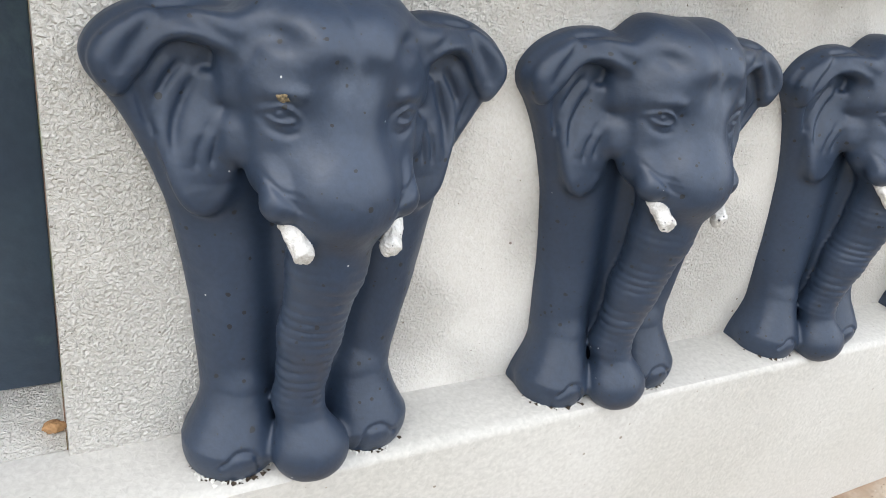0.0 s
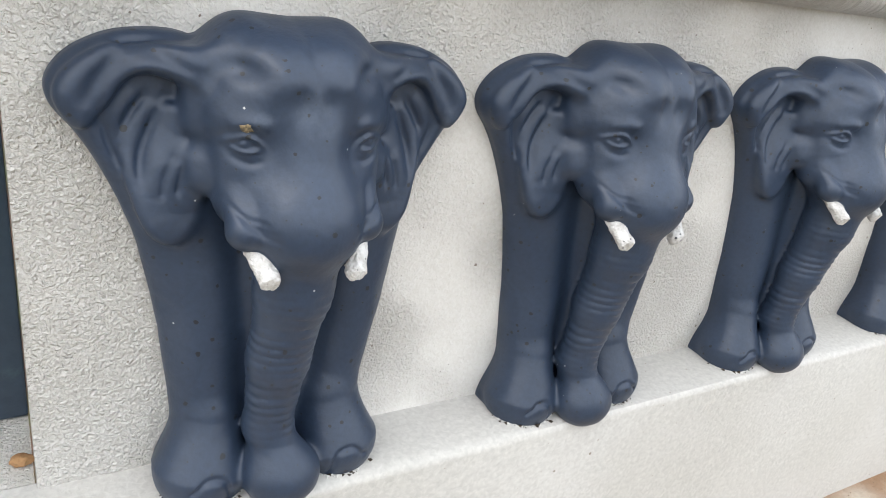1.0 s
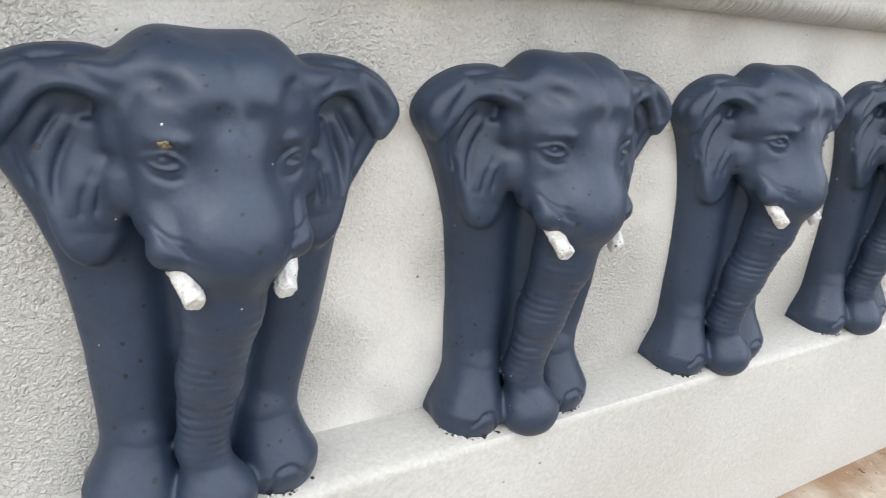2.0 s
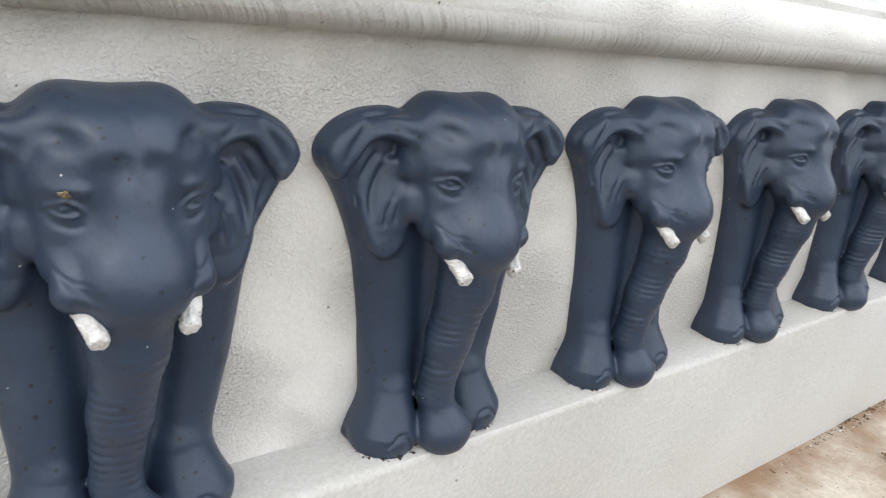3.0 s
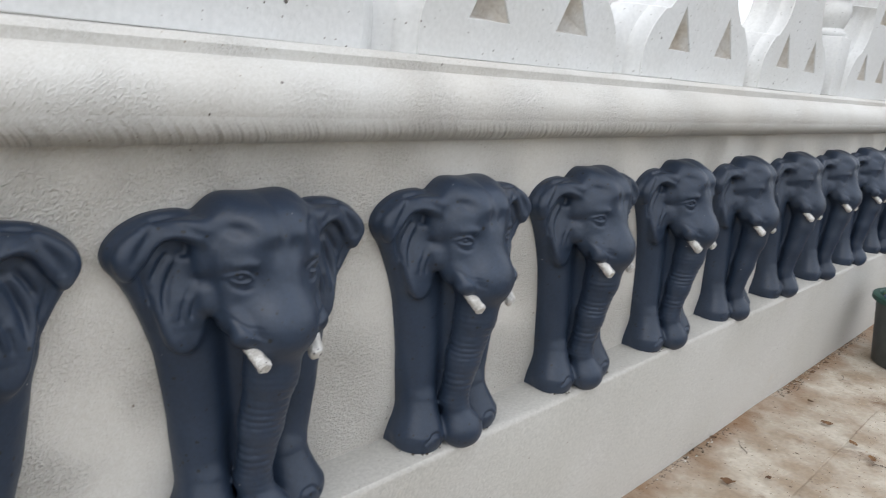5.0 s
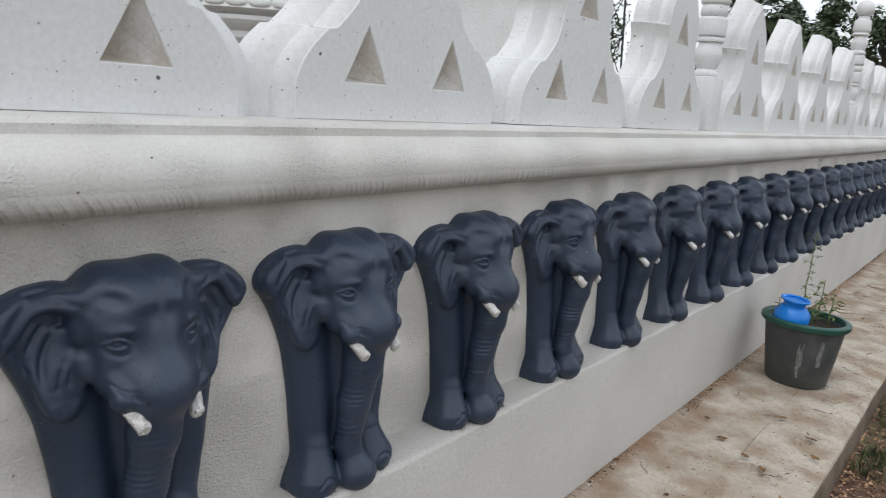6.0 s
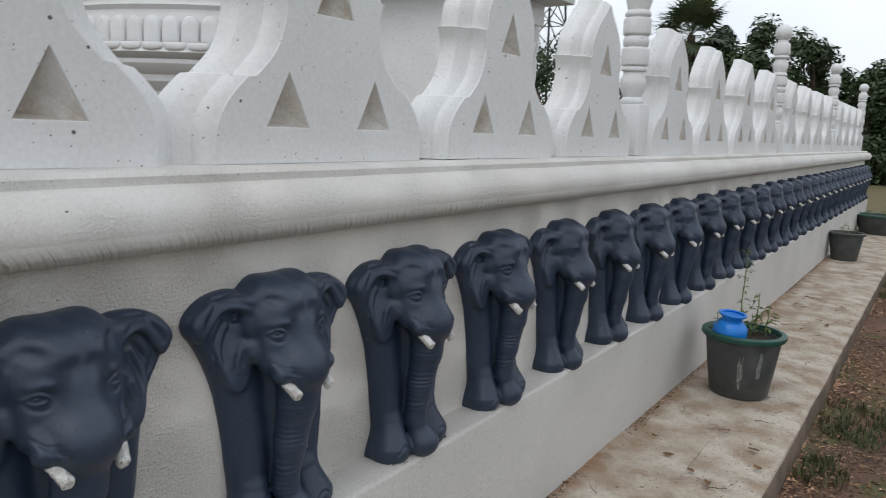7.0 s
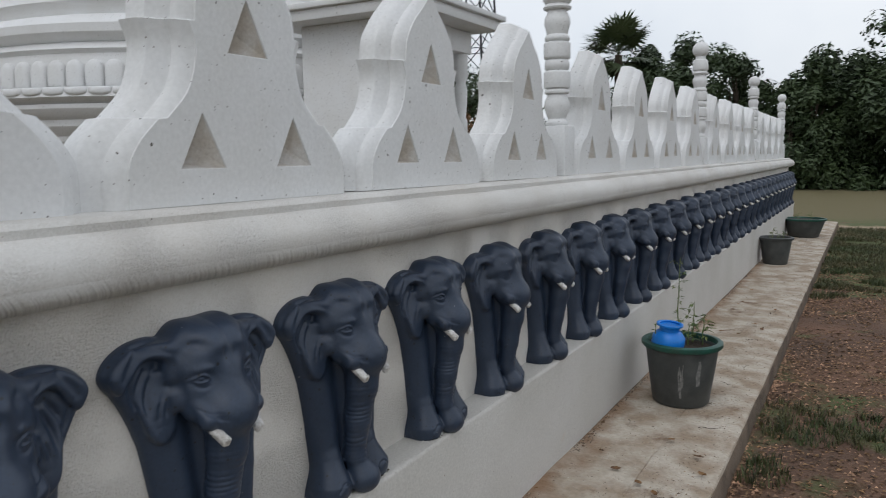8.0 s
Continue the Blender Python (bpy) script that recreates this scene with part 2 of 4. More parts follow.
def ground_material():
    """Red-brown earth with worn grass, and a lawn farther along."""
    m = material("earth_and_grass", (0.17, 0.092, 0.056), (0.08, 0.048, 0.032), rough=0.95, scale=1.4, fine=45, bump=0.9, depth=0.02, mottling=0.8)
    n, l = m.node_tree.nodes, m.node_tree.links
    bsdf = n["Principled BSDF"]
    earth = bsdf.inputs["Base Color"].links[0].from_socket
    geo = n.new("ShaderNodeNewGeometry")
    sep = n.new("ShaderNodeSeparateXYZ")
    l.new(geo.outputs["Position"], sep.inputs["Vector"])
    far = n.new("ShaderNodeMapRange")
    far.inputs["From Min"].default_value, far.inputs["From Max"].default_value = 8.2, 9.4
    far.inputs["To Min"].default_value, far.inputs["To Max"].default_value = 0.0, 0.30
    l.new(sep.outputs["X"], far.inputs["Value"])
    near = n.new("ShaderNodeMapRange")
    near.inputs["From Min"].default_value, near.inputs["From Max"].default_value = 5.5, 3.4
    near.inputs["To Min"].default_value, near.inputs["To Max"].default_value = 0.0, 0.13
    l.new(sep.outputs["X"], near.inputs["Value"])
    patch = n.new("ShaderNodeTexNoise")
    patch.inputs["Scale"].default_value, patch.inputs["Detail"].default_value = 2.3, 7.0
    l.new(geo.outputs["Position"], patch.inputs["Vector"])
    a, b = n.new("ShaderNodeMath"), n.new("ShaderNodeMath")
    l.new(patch.outputs["Fac"], a.inputs[0])
    l.new(far.outputs["Result"], a.inputs[1])
    l.new(a.outputs["Value"], b.inputs[0])
    l.new(near.outputs["Result"], b.inputs[1])
    edge = n.new("ShaderNodeValToRGB")
    edge.color_ramp.elements[0].position, edge.color_ramp.elements[1].position = 0.58, 0.72
    l.new(b.outputs["Value"], edge.inputs["Fac"])
    grass = n.new("ShaderNodeMix")
    grass.data_type = "RGBA"
    grass.inputs["B"].default_value = (0.075, 0.095, 0.03, 1)
    l.new(earth, grass.inputs["A"])
    l.new(edge.outputs["Color"], grass.inputs["Factor"])
    path = n.new("ShaderNodeValToRGB")
    path.color_ramp.elements[0].position, path.color_ramp.elements[0].color = 0.490, (0, 0, 0, 1)
    path.color_ramp.elements[1].position, path.color_ramp.elements[1].color = 0.500, (1, 1, 1, 1)
    stop = path.color_ramp.elements.new(0.575)
    stop.color = (1, 1, 1, 1)
    stop = path.color_ramp.elements.new(0.590)
    stop.color = (0, 0, 0, 1)
    along = n.new("ShaderNodeMath")
    along.operation, along.inputs[1].default_value = "MULTIPLY_ADD", 1 / 30
    wander = n.new("ShaderNodeMath")
    wander.operation, wander.inputs[1].default_value = "MULTIPLY", 0.04
    l.new(patch.outputs["Fac"], wander.inputs[0])
    l.new(sep.outputs["X"], along.inputs[0])
    l.new(wander.outputs["Value"], along.inputs[2])
    l.new(along.outputs["Value"], path.inputs["Fac"])
    sand = n.new("ShaderNodeMix")
    sand.data_type = "RGBA"
    sand.inputs["B"].default_value = (0.33, 0.25, 0.17, 1)
    l.new(grass.outputs["Result"], sand.inputs["A"])
    l.new(path.outputs["Color"], sand.inputs["Factor"])
    dry = n.new("ShaderNodeMapRange")
    dry.inputs["From Min"].default_value, dry.inputs["From Max"].default_value = 17.0, 19.0
    l.new(sep.outputs["X"], dry.inputs["Value"])
    hay = n.new("ShaderNodeMix")
    hay.data_type = "RGBA"
    hay.inputs["B"].default_value = (0.13, 0.11, 0.05, 1)
    l.new(sand.outputs["Result"], hay.inputs["A"])
    l.new(dry.outputs["Result"], hay.inputs["Factor"])
    l.new(hay.outputs["Result"], bsdf.inputs["Base Color"])
    return m


M_GROUND = ground_material()


def soiled_foot(m):
    """Washed-down brown soil on the pavement along the foot of the wall."""
    n, l = m.node_tree.nodes, m.node_tree.links
    bsdf = n["Principled BSDF"]
    clean = bsdf.inputs["Base Color"].links[0].from_socket
    geo = n.new("ShaderNodeNewGeometry")
    sep = n.new("ShaderNodeSeparateXYZ")
    l.new(geo.outputs["Position"], sep.inputs["Vector"])
    rag = n.new("ShaderNodeTexNoise")
    rag.inputs["Scale"].default_value, rag.inputs["Detail"].default_value = 7.0, 6.0
    l.new(geo.outputs["Position"], rag.inputs["Vector"])
    reach = n.new("ShaderNodeMath")
    reach.operation, reach.inputs[1].default_value = "MULTIPLY_ADD", 0.35
    l.new(rag.outputs["Fac"], reach.inputs[0])
    l.new(sep.outputs["Y"], reach.inputs[2])
    fade = n.new("ShaderNodeMapRange")
    fade.inputs["From Min"].default_value, fade.inputs["From Max"].default_value = 0.10, 0.24
    fade.inputs["To Min"].default_value, fade.inputs["To Max"].default_value = 0.0, 0.85
    l.new(reach.outputs["Value"], fade.inputs["Value"])
    mix = n.new("ShaderNodeMix")
    mix.data_type = "RGBA"
    mix.inputs["B"].default_value = (0.22, 0.125, 0.065, 1)
    l.new(clean, mix.inputs["A"])
    l.new(fade.outputs["Result"], mix.inputs["Factor"])
    l.new(mix.outputs["Result"], bsdf.inputs["Base Color"])


soiled_foot(M_PAVE)


# ---- mesh helpers ----
def mesh_object(name, bm, mat, parent=None, label="", smooth=None):
    me = bpy.data.meshes.new(name)
    bm.to_mesh(me)
    bm.free()
    return link_mesh(name, me, mat, parent, label, smooth)


def link_mesh(name, me, mat, parent=None, label="", smooth=None):
    for one in (mat if isinstance(mat, (list, tuple)) else [mat]):
        me.materials.append(one)
    if smooth is not None:
        for p in me.polygons:
            p.use_smooth = True
        if smooth < 180:
            me.set_sharp_from_angle(angle=radians(smooth))
    ob = new(name, me)
    if parent:
        ob.parent = parent
    if label:
        tagged(ob, label)
    return ob


def part(name, bm, mat, parent, label="", smooth=None):
    return mesh_object(name, bm, mat, parent, label, smooth)


def empty(name, m=None):
    ob = new(name)
    ob.empty_display_size = 0.1
    if m is not None:
        ob.matrix_basis = m
    return ob


def box(lo, hi, bevel=0.0, segments=2):
    bm = bmesh.new()
    bmesh.ops.create_cube(bm, size=1.0)
    for v in bm.verts:
        v.co = Vector([lo[i] + (v.co[i] + 0.5) * (hi[i] - lo[i]) for i in range(3)])
    if bevel:
        bmesh.ops.bevel(bm, geom=bm.edges[:], offset=bevel, segments=segments, profile=0.5, affect="EDGES")
    return bm


def lathe(profile, steps=28, wobble=0.0):
    """Turn (radius, z) pairs round the z axis."""
    bm = bmesh.new()
    rings = []
    for r, z in profile:
        rings.append([bm.verts.new((r * math.cos(a), r * math.sin(a), z)) for a in [2 * math.pi * i / steps for i in range(steps)]])
    for a, b in zip(rings, rings[1:]):
        for i in range(steps):
            bm.faces.new((a[i], a[(i + 1) % steps], b[(i + 1) % steps], b[i]))
    bm.faces.new(rings[0][::-1])
    bm.faces.new(rings[-1])
    return bm


def extrude_profile(pts, x0, x1, n=1, jitter=0.0, seed=1):
    """A closed (y, z) outline drawn out along x, with n sections."""
    bm = bmesh.new()
    rows = []
    for k in range(n + 1):
        x = x0 + (x1 - x0) * k / n
        row = []
        for i, (y, z) in enumerate(pts):
            o = jitter * noise.noise(Vector((x * 2.3, i * 0.37, seed))) if jitter else 0.0
            p = jitter * noise.noise(Vector((x * 2.3, i * 0.37, seed + 9.0))) if jitter else 0.0
            row.append(bm.verts.new((x, y + o, z + p)))
        rows.append(row)
    m = len(pts)
    for a, b in zip(rows, rows[1:]):
        for i in range(m):
            bm.faces.new((a[i], b[i], b[(i + 1) % m], a[(i + 1) % m]))
    bm.faces.new(rows[0])
    bm.faces.new(rows[-1][::-1])
    bmesh.ops.recalc_face_normals(bm, faces=bm.faces[:])
    return bm


def plate(outline, holes, y0, y1, bevel=0.004):
    """A flat (x, z) shape with holes, from y0 to y1, as mesh data with worn edges."""
    cu = bpy.data.curves.new("shape", "CURVE")
    cu.dimensions, cu.fill_mode = "2D", "BOTH"
    for ring in (outline, *holes):
        sp = cu.splines.new("POLY")
        sp.points.add(len(ring) - 1)
        for p, (x, z) in zip(sp.points, ring):
            p.co = (x, z, 0, 1)
        sp.use_cyclic_u = True
    cu.extrude, cu.bevel_depth, cu.bevel_resolution, cu.offset = (y1 - y0) / 2 - bevel, bevel, 1, -bevel
    tmp = bpy.data.objects.new("shape", cu)
    me = bpy.data.meshes.new_from_object(tmp)
    bpy.data.objects.remove(tmp)
    bpy.data.curves.remove(cu)
    bm = bmesh.new()
    bm.from_mesh(me)
    bmesh.ops.remove_doubles(bm, verts=bm.verts[:], dist=0.0003)
    bm.to_mesh(me)
    bm.free()
    mid = (y0 + y1) / 2
    for v in me.vertices:
        v.co = (v.co.x, mid - v.co.z, v.co.y)
    me.materials.clear()
    return me


def smooth_line(pts, per=6):
    """Catmull-Rom through the points."""
    out = []
    for i in range(len(pts) - 1):
        p0, p1, p2, p3 = pts[max(i - 1, 0)], pts[i], pts[i + 1], pts[min(i + 2, len(pts) - 1)]
        for k in range(per):
            t = k / per
            out.append(tuple(0.5 * ((2 * b) + (c - a) * t + (2 * a - 5 * b + 4 * c - d) * t * t + (3 * b - a - 3 * c + d) * t ** 3)
                             for a, b, c, d in zip(p0, p1, p2, p3)))
    out.append(pts[-1])
    return out


# ---- the wall ----
X0, X1 = -0.214, 14.25
FACE, LEDGE, LEDGE_TOP, TOP = 0.145, 0.033, 0.475, 1.255
tagged(mesh_object("wall_front", extrude_profile([(FACE, -0.3), (FACE, 1.2), (0.42, 1.2), (0.42, -0.3)], X0, X1, 60), M_WALL, smooth=30),
       "cream-white plastered boundary wall behind the row of elephants", "wall", kind="structure")
plinth = [(0.050, -0.3), (0.047, 0.1), (0.034, 0.462), (0.0355, 0.469), (0.040, 0.4735), (0.050, 0.475), (0.10, 0.4765), (FACE + 0.01, 0.478), (FACE + 0.01, -0.3)]
tagged(mesh_object("wall_plinth", extrude_profile(plinth, -3.0, X1 + 0.05, 160, 0.004, 3), M_PLINTH, smooth=40),
       "white plastered plinth with a ledge under the elephants", "plinth", kind="structure")
tagged(mesh_object("wall_recess", extrude_profile([(0.30, 0.3), (0.30, 1.2), (0.42, 1.2), (0.42, 0.3)], -3.0, X0 - 0.002, 4), M_WALL),
       "white plastered recessed bay of the wall", "wall", kind="structure")
tagged(mesh_object("recess_ledge", extrude_profile([(FACE + 0.012, -0.3), (FACE + 0.012, 0.477), (0.298, 0.482), (0.298, -0.3)], -3.0, X0 - 0.002, 10, 0.002), M_WALL),
       "white painted ledge of the recessed bay", "ledge", kind="structure")
tagged(mesh_object("blue_panel", box((-1.2, 0.280, 0.484), (X0 - 0.001, 0.299, 1.16), 0.004), M_BLUE, smooth=40),
       "dark blue glossy painted panel in a recess of the wall", "panel", kind="structure")
roll = [(FACE + 0.02, 1.098)] + [(0.143 - 0.083 * math.sin(math.pi * k / 16) ** 0.85, 1.164 - 0.062 * math.cos(math.pi * k / 16)) for k in range(13)] + [(0.094, 1.2195), (0.110, 1.2265), (0.124, 1.2285), (FACE + 0.02, 1.2285)]
tagged(mesh_object("cornice_roll", extrude_profile(roll, -3.0, X1 + 0.10, 240, 0.002, 5), M_CORNICE, smooth=60),
       "white plaster half-round cornice with trowel marks below", "cornice", kind="structure")
tagged(mesh_object("cornice_fillet", extrude_profile([(0.127, 1.2275), (0.126, 1.244), (0.134, 1.2525), (0.150, 1.2555), (0.44, 1.2555), (0.44, 1.2275)], -3.0, X1 + 0.06, 120, 0.002, 7), M_CORNICE, smooth=40),
       "flat white coping above the round cornice", "coping", kind="structure")
tagged(mesh_object("wall_side", box((X1 - 0.2, 0.422, -0.3), (X1 - 0.002, 9.0, 1.25), 0.01), M_WALL),
       "white plastered side wall round the corner", "wall", kind="structure")

# ---- parapet: pierced merlons and turned posts ----
PITCH, POSTS, FIRST = 0.843, 3.53, -0.06
half = smooth_line([(-0.352, 0.0), (-0.350, 0.08), (-0.318, 0.14), (-0.268, 0.188)], 5) + \
    smooth_line([(-0.245, 0.191), (-0.188, 0.25), (-0.163, 0.315), (-0.160, 0.36), (-0.176, 0.403)], 5) + \
    smooth_line([(-0.158, 0.406), (-0.148, 0.47), (-0.105, 0.535), (-0.045, 0.59), (-0.012, 0.625), (-0.002, 0.632)], 5)
FRONT = half + [(-x, z) for x, z in reversed(half)]


def spread_out(pts, off):
    """The outline of a deeper layer: wider by off, and higher at the top."""
    out = []
    for x, z in pts:
        t = min(1.0, max(0.0, (z - 0.48) / 0.15))
        side = -1 if x < 0 else 1
        out.append((x + side * off * (1 - 0.5 * t), z + off * 0.42 * t))
    return out


def merlon_body():
    """Splayed sides in two bands with a crease between them, and the back."""
    bm = bmesh.new()
    rings = []
    for y, off in ((0.2125, 0.0), (0.219, 0.014), (0.228, 0.028), (0.236, 0.034), (0.246, 0.036), (0.252, 0.046), (0.262, 0.066), (0.274, 0.080), (0.286, 0.084), (0.33, 0.085)):
        rings.append([bm.verts.new((x, y, z)) for x, z in spread_out(FRONT, off)])
    n = len(FRONT)
    for a, b in zip(rings, rings[1:]):
        for i in range(n):
            bm.faces.new((a[i], a[(i + 1) % n], b[(i + 1) % n], b[i]))
    bm.faces.new(rings[-1])
    bmesh.ops.recalc_face_normals(bm, faces=bm.faces[:])
    return bm


def triangle(cx, z, w, h):
    return [(cx - w / 2, z), (cx + w / 2, z), (cx, z + h)]


HOLES = [triangle(-0.150, 0.082, 0.13, 0.123), triangle(0.150, 0.082, 0.13, 0.123), triangle(0.0, 0.345, 0.13, 0.13)]
front_mesh = plate(FRONT, HOLES, 0.209, 0.217, 0.002)


def niche(tri):
    """A sunk three-sided hollow behind one opening."""
    bm = bmesh.new()
    rim = [bm.verts.new((x, 0.2115, z)) for x, z in [(tri[0][0] - 0.004, tri[0][1] - 0.003), (tri[1][0] + 0.004, tri[1][1] - 0.003), (tri[2][0], tri[2][1] + 0.006)]]
    low, high = bm.verts.new((tri[2][0] - 0.034, 0.285, tri[0][1] + 0.014)), bm.verts.new((tri[2][0] - 0.016, 0.262, tri[0][1] + 0.065))
    bm.faces.new((rim[0], rim[1], low))
    bm.faces.new((rim[1], rim[2], high, low))
    bm.faces.new((rim[2], rim[0], low, high))
    return bm


def merlon():
    top = empty("merlon")
    face = link_mesh("front_plate", front_mesh, M_MERLON, top, "flat front with three triangular openings", smooth=20)
    for tri in HOLES:
        part("niche", niche(tri), M_NICHE, face, "sunk triangular hollow")
    part("body", merlon_body(), M_MERLON, top, "splayed white sides with a crease", smooth=28)
    return tagged(top, "white painted concrete merlon with three triangular niches on the coping", "merlon", "merlons along the wall")


POST = [(0.050, 0.245), (0.056, 0.252), (0.058, 0.262), (0.050, 0.272), (0.044, 0.280), (0.054, 0.305), (0.063, 0.335), (0.062, 0.360), (0.050, 0.392), (0.047, 0.400),
        (0.060, 0.404), (0.062, 0.412), (0.060, 0.420), (0.050, 0.426), (0.064, 0.432), (0.066, 0.440), (0.066, 0.502), (0.064, 0.510), (0.052, 0.516),
        (0.060, 0.522), (0.062, 0.545), (0.058, 0.563), (0.052, 0.568), (0.064, 0.574), (0.066, 0.582), (0.066, 0.640), (0.064, 0.648), (0.050, 0.654),
        (0.060, 0.660), (0.062, 0.670), (0.058, 0.680), (0.050, 0.688), (0.056, 0.710), (0.064, 0.740), (0.062, 0.765), (0.048, 0.795), (0.045, 0.803),
        (0.066, 0.808), (0.070, 0.816), (0.062, 0.824), (0.054, 0.832), (0.066, 0.842), (0.070, 0.850), (0.062, 0.925), (0.058, 0.932), (0.044, 0.938), (0.042, 0.962)]
BALL = [(0.020, 0.962)] + [(0.071 * math.sin(math.pi * k / 18), 1.022 - 0.071 * math.cos(math.pi * k / 18)) for k in range(3, 19)]


def post():
    top = empty("parapet_post")
    part("base_block", box((-0.068, -0.07, 0), (0.068, 0.07, 0.246), 0.006), M_MERLON, top, "square white base block", smooth=40)
    shaft = part("shaft", lathe(POST, 32), M_MERLON, top, "turned white shaft with rings and bulges", smooth=50)
    part("ball", lathe([(max(r, 0.001), z) for r, z in BALL], 32), M_MERLON, shaft, "white ball finial", smooth=60)
    return tagged(top, "white turned concrete post with a ball finial on the wall", "post", "posts along the wall")


first_merlon, first_post = merlon(), post()
spots = [FIRST + POSTS * g + 0.505 + PITCH * k for g in range(-1, 4) for k in range(4)]
rng = random.Random(4)
for i, x in enumerate(spots):
    m = pose(x + rng.uniform(-0.004, 0.004), rng.uniform(-0.004, 0.004), TOP, rng.uniform(-0.3, 0.3), rng.uniform(-0.4, 0.4), rng.uniform(-0.5, 0.5))
    if i == 0:
        first_merlon.matrix_basis = m
    else:
        copy_thing(first_merlon, m)
for i in range(5):
    m = pose(FIRST + POSTS * i, 0.275, TOP, 0, 0, rng.uniform(-1, 1))
    if i == 0:
        first_post.matrix_basis = m
    else:
        copy_thing(first_post, m)

# ---- the elephants: one solid shape worked out on a grid, then meshed ----
def smin(a, b, k):
    h = np.clip(0.5 + 0.5 * (b - a) / k, 0, 1)
    return b + (a - b) * h - k * h * (1 - h)


def ball(U, H, D, c, r):
    q = np.sqrt(((U - c[0]) / r[0]) ** 2 + ((H - c[1]) / r[1]) ** 2 + ((D - c[2]) / r[2]) ** 2)
    return (q - 1) * min(r)


def limb(U, H, D, a, b, ra, rb, flat=1.0):
    """A tapered capsule from a to b, flattened towards the wall."""
    ax, ay, az = a
    bx, by, bz = b[0] - ax, b[1] - ay, b[2] - az
    t = np.clip(((U - ax) * bx + (H - ay) * by + (D - az) * bz) / (bx * bx + by * by + bz * bz), 0, 1)
    return np.sqrt((U - ax - t * bx) ** 2 + (H - ay - t * by) ** 2 + ((D - az - t * bz) / flat) ** 2) - (ra + (rb - ra) * t)


def outline(U, H, pts):
    """Signed distance to a flat closed outline."""
    d = np.full(U.shape, 1e9, dtype=U.dtype)
    inside = np.zeros(U.shape, bool)
    for (ax, ay), (bx, by) in zip(pts, pts[1:] + pts[:1]):
        ex, ey = bx - ax, by - ay
        t = np.clip(((U - ax) * ex + (H - ay) * ey) / (ex * ex + ey * ey + 1e-12), 0, 1)
        d = np.minimum(d, (U - ax - t * ex) ** 2 + (H - ay - t * ey) ** 2)
        if ay != by:
            inside ^= ((ay > H) != (by > H)) & (U < ex * (H - ay) / (by - ay) + ax)
    return np.where(inside, -1, 1) * np.sqrt(d)


def line_gap(U, H, pts):
    """Distance to an open line in the (u, h) plane, and how far along it."""
    d, along = np.full(U.shape, 1e9, dtype=U.dtype), np.zeros(U.shape, dtype=U.dtype)
    n = len(pts) - 1
    for i, ((ax, ay), (bx, by)) in enumerate(zip(pts, pts[1:])):
        ex, ey = bx - ax, by - ay
        t = np.clip(((U - ax) * ex + (H - ay) * ey) / (ex * ex + ey * ey), 0, 1)
        q = np.hypot(U - ax - t * ex, H - ay - t * ey)
        along = np.where(q < d, (i + t) / n, along)
        d = np.minimum(d, q)
    return d, along


def ridge(U, H, pts, width, taper=True):
    q, s = line_gap(U, H, smooth_line(pts, 4))
    e = np.exp(-(q / width) ** 2)
    return e * (np.sin(np.pi * np.clip(s, 0.02, 0.98)) ** 0.6 if taper else 1.0)


def slab(flat, D, thick, rnd):
    """A flat outline given thickness, with a rounded front edge."""
    a, b = flat + rnd, D - thick + rnd
    return np.minimum(np.maximum(a, b), 0) + np.hypot(np.maximum(a, 0), np.maximum(b, 0)) - rnd


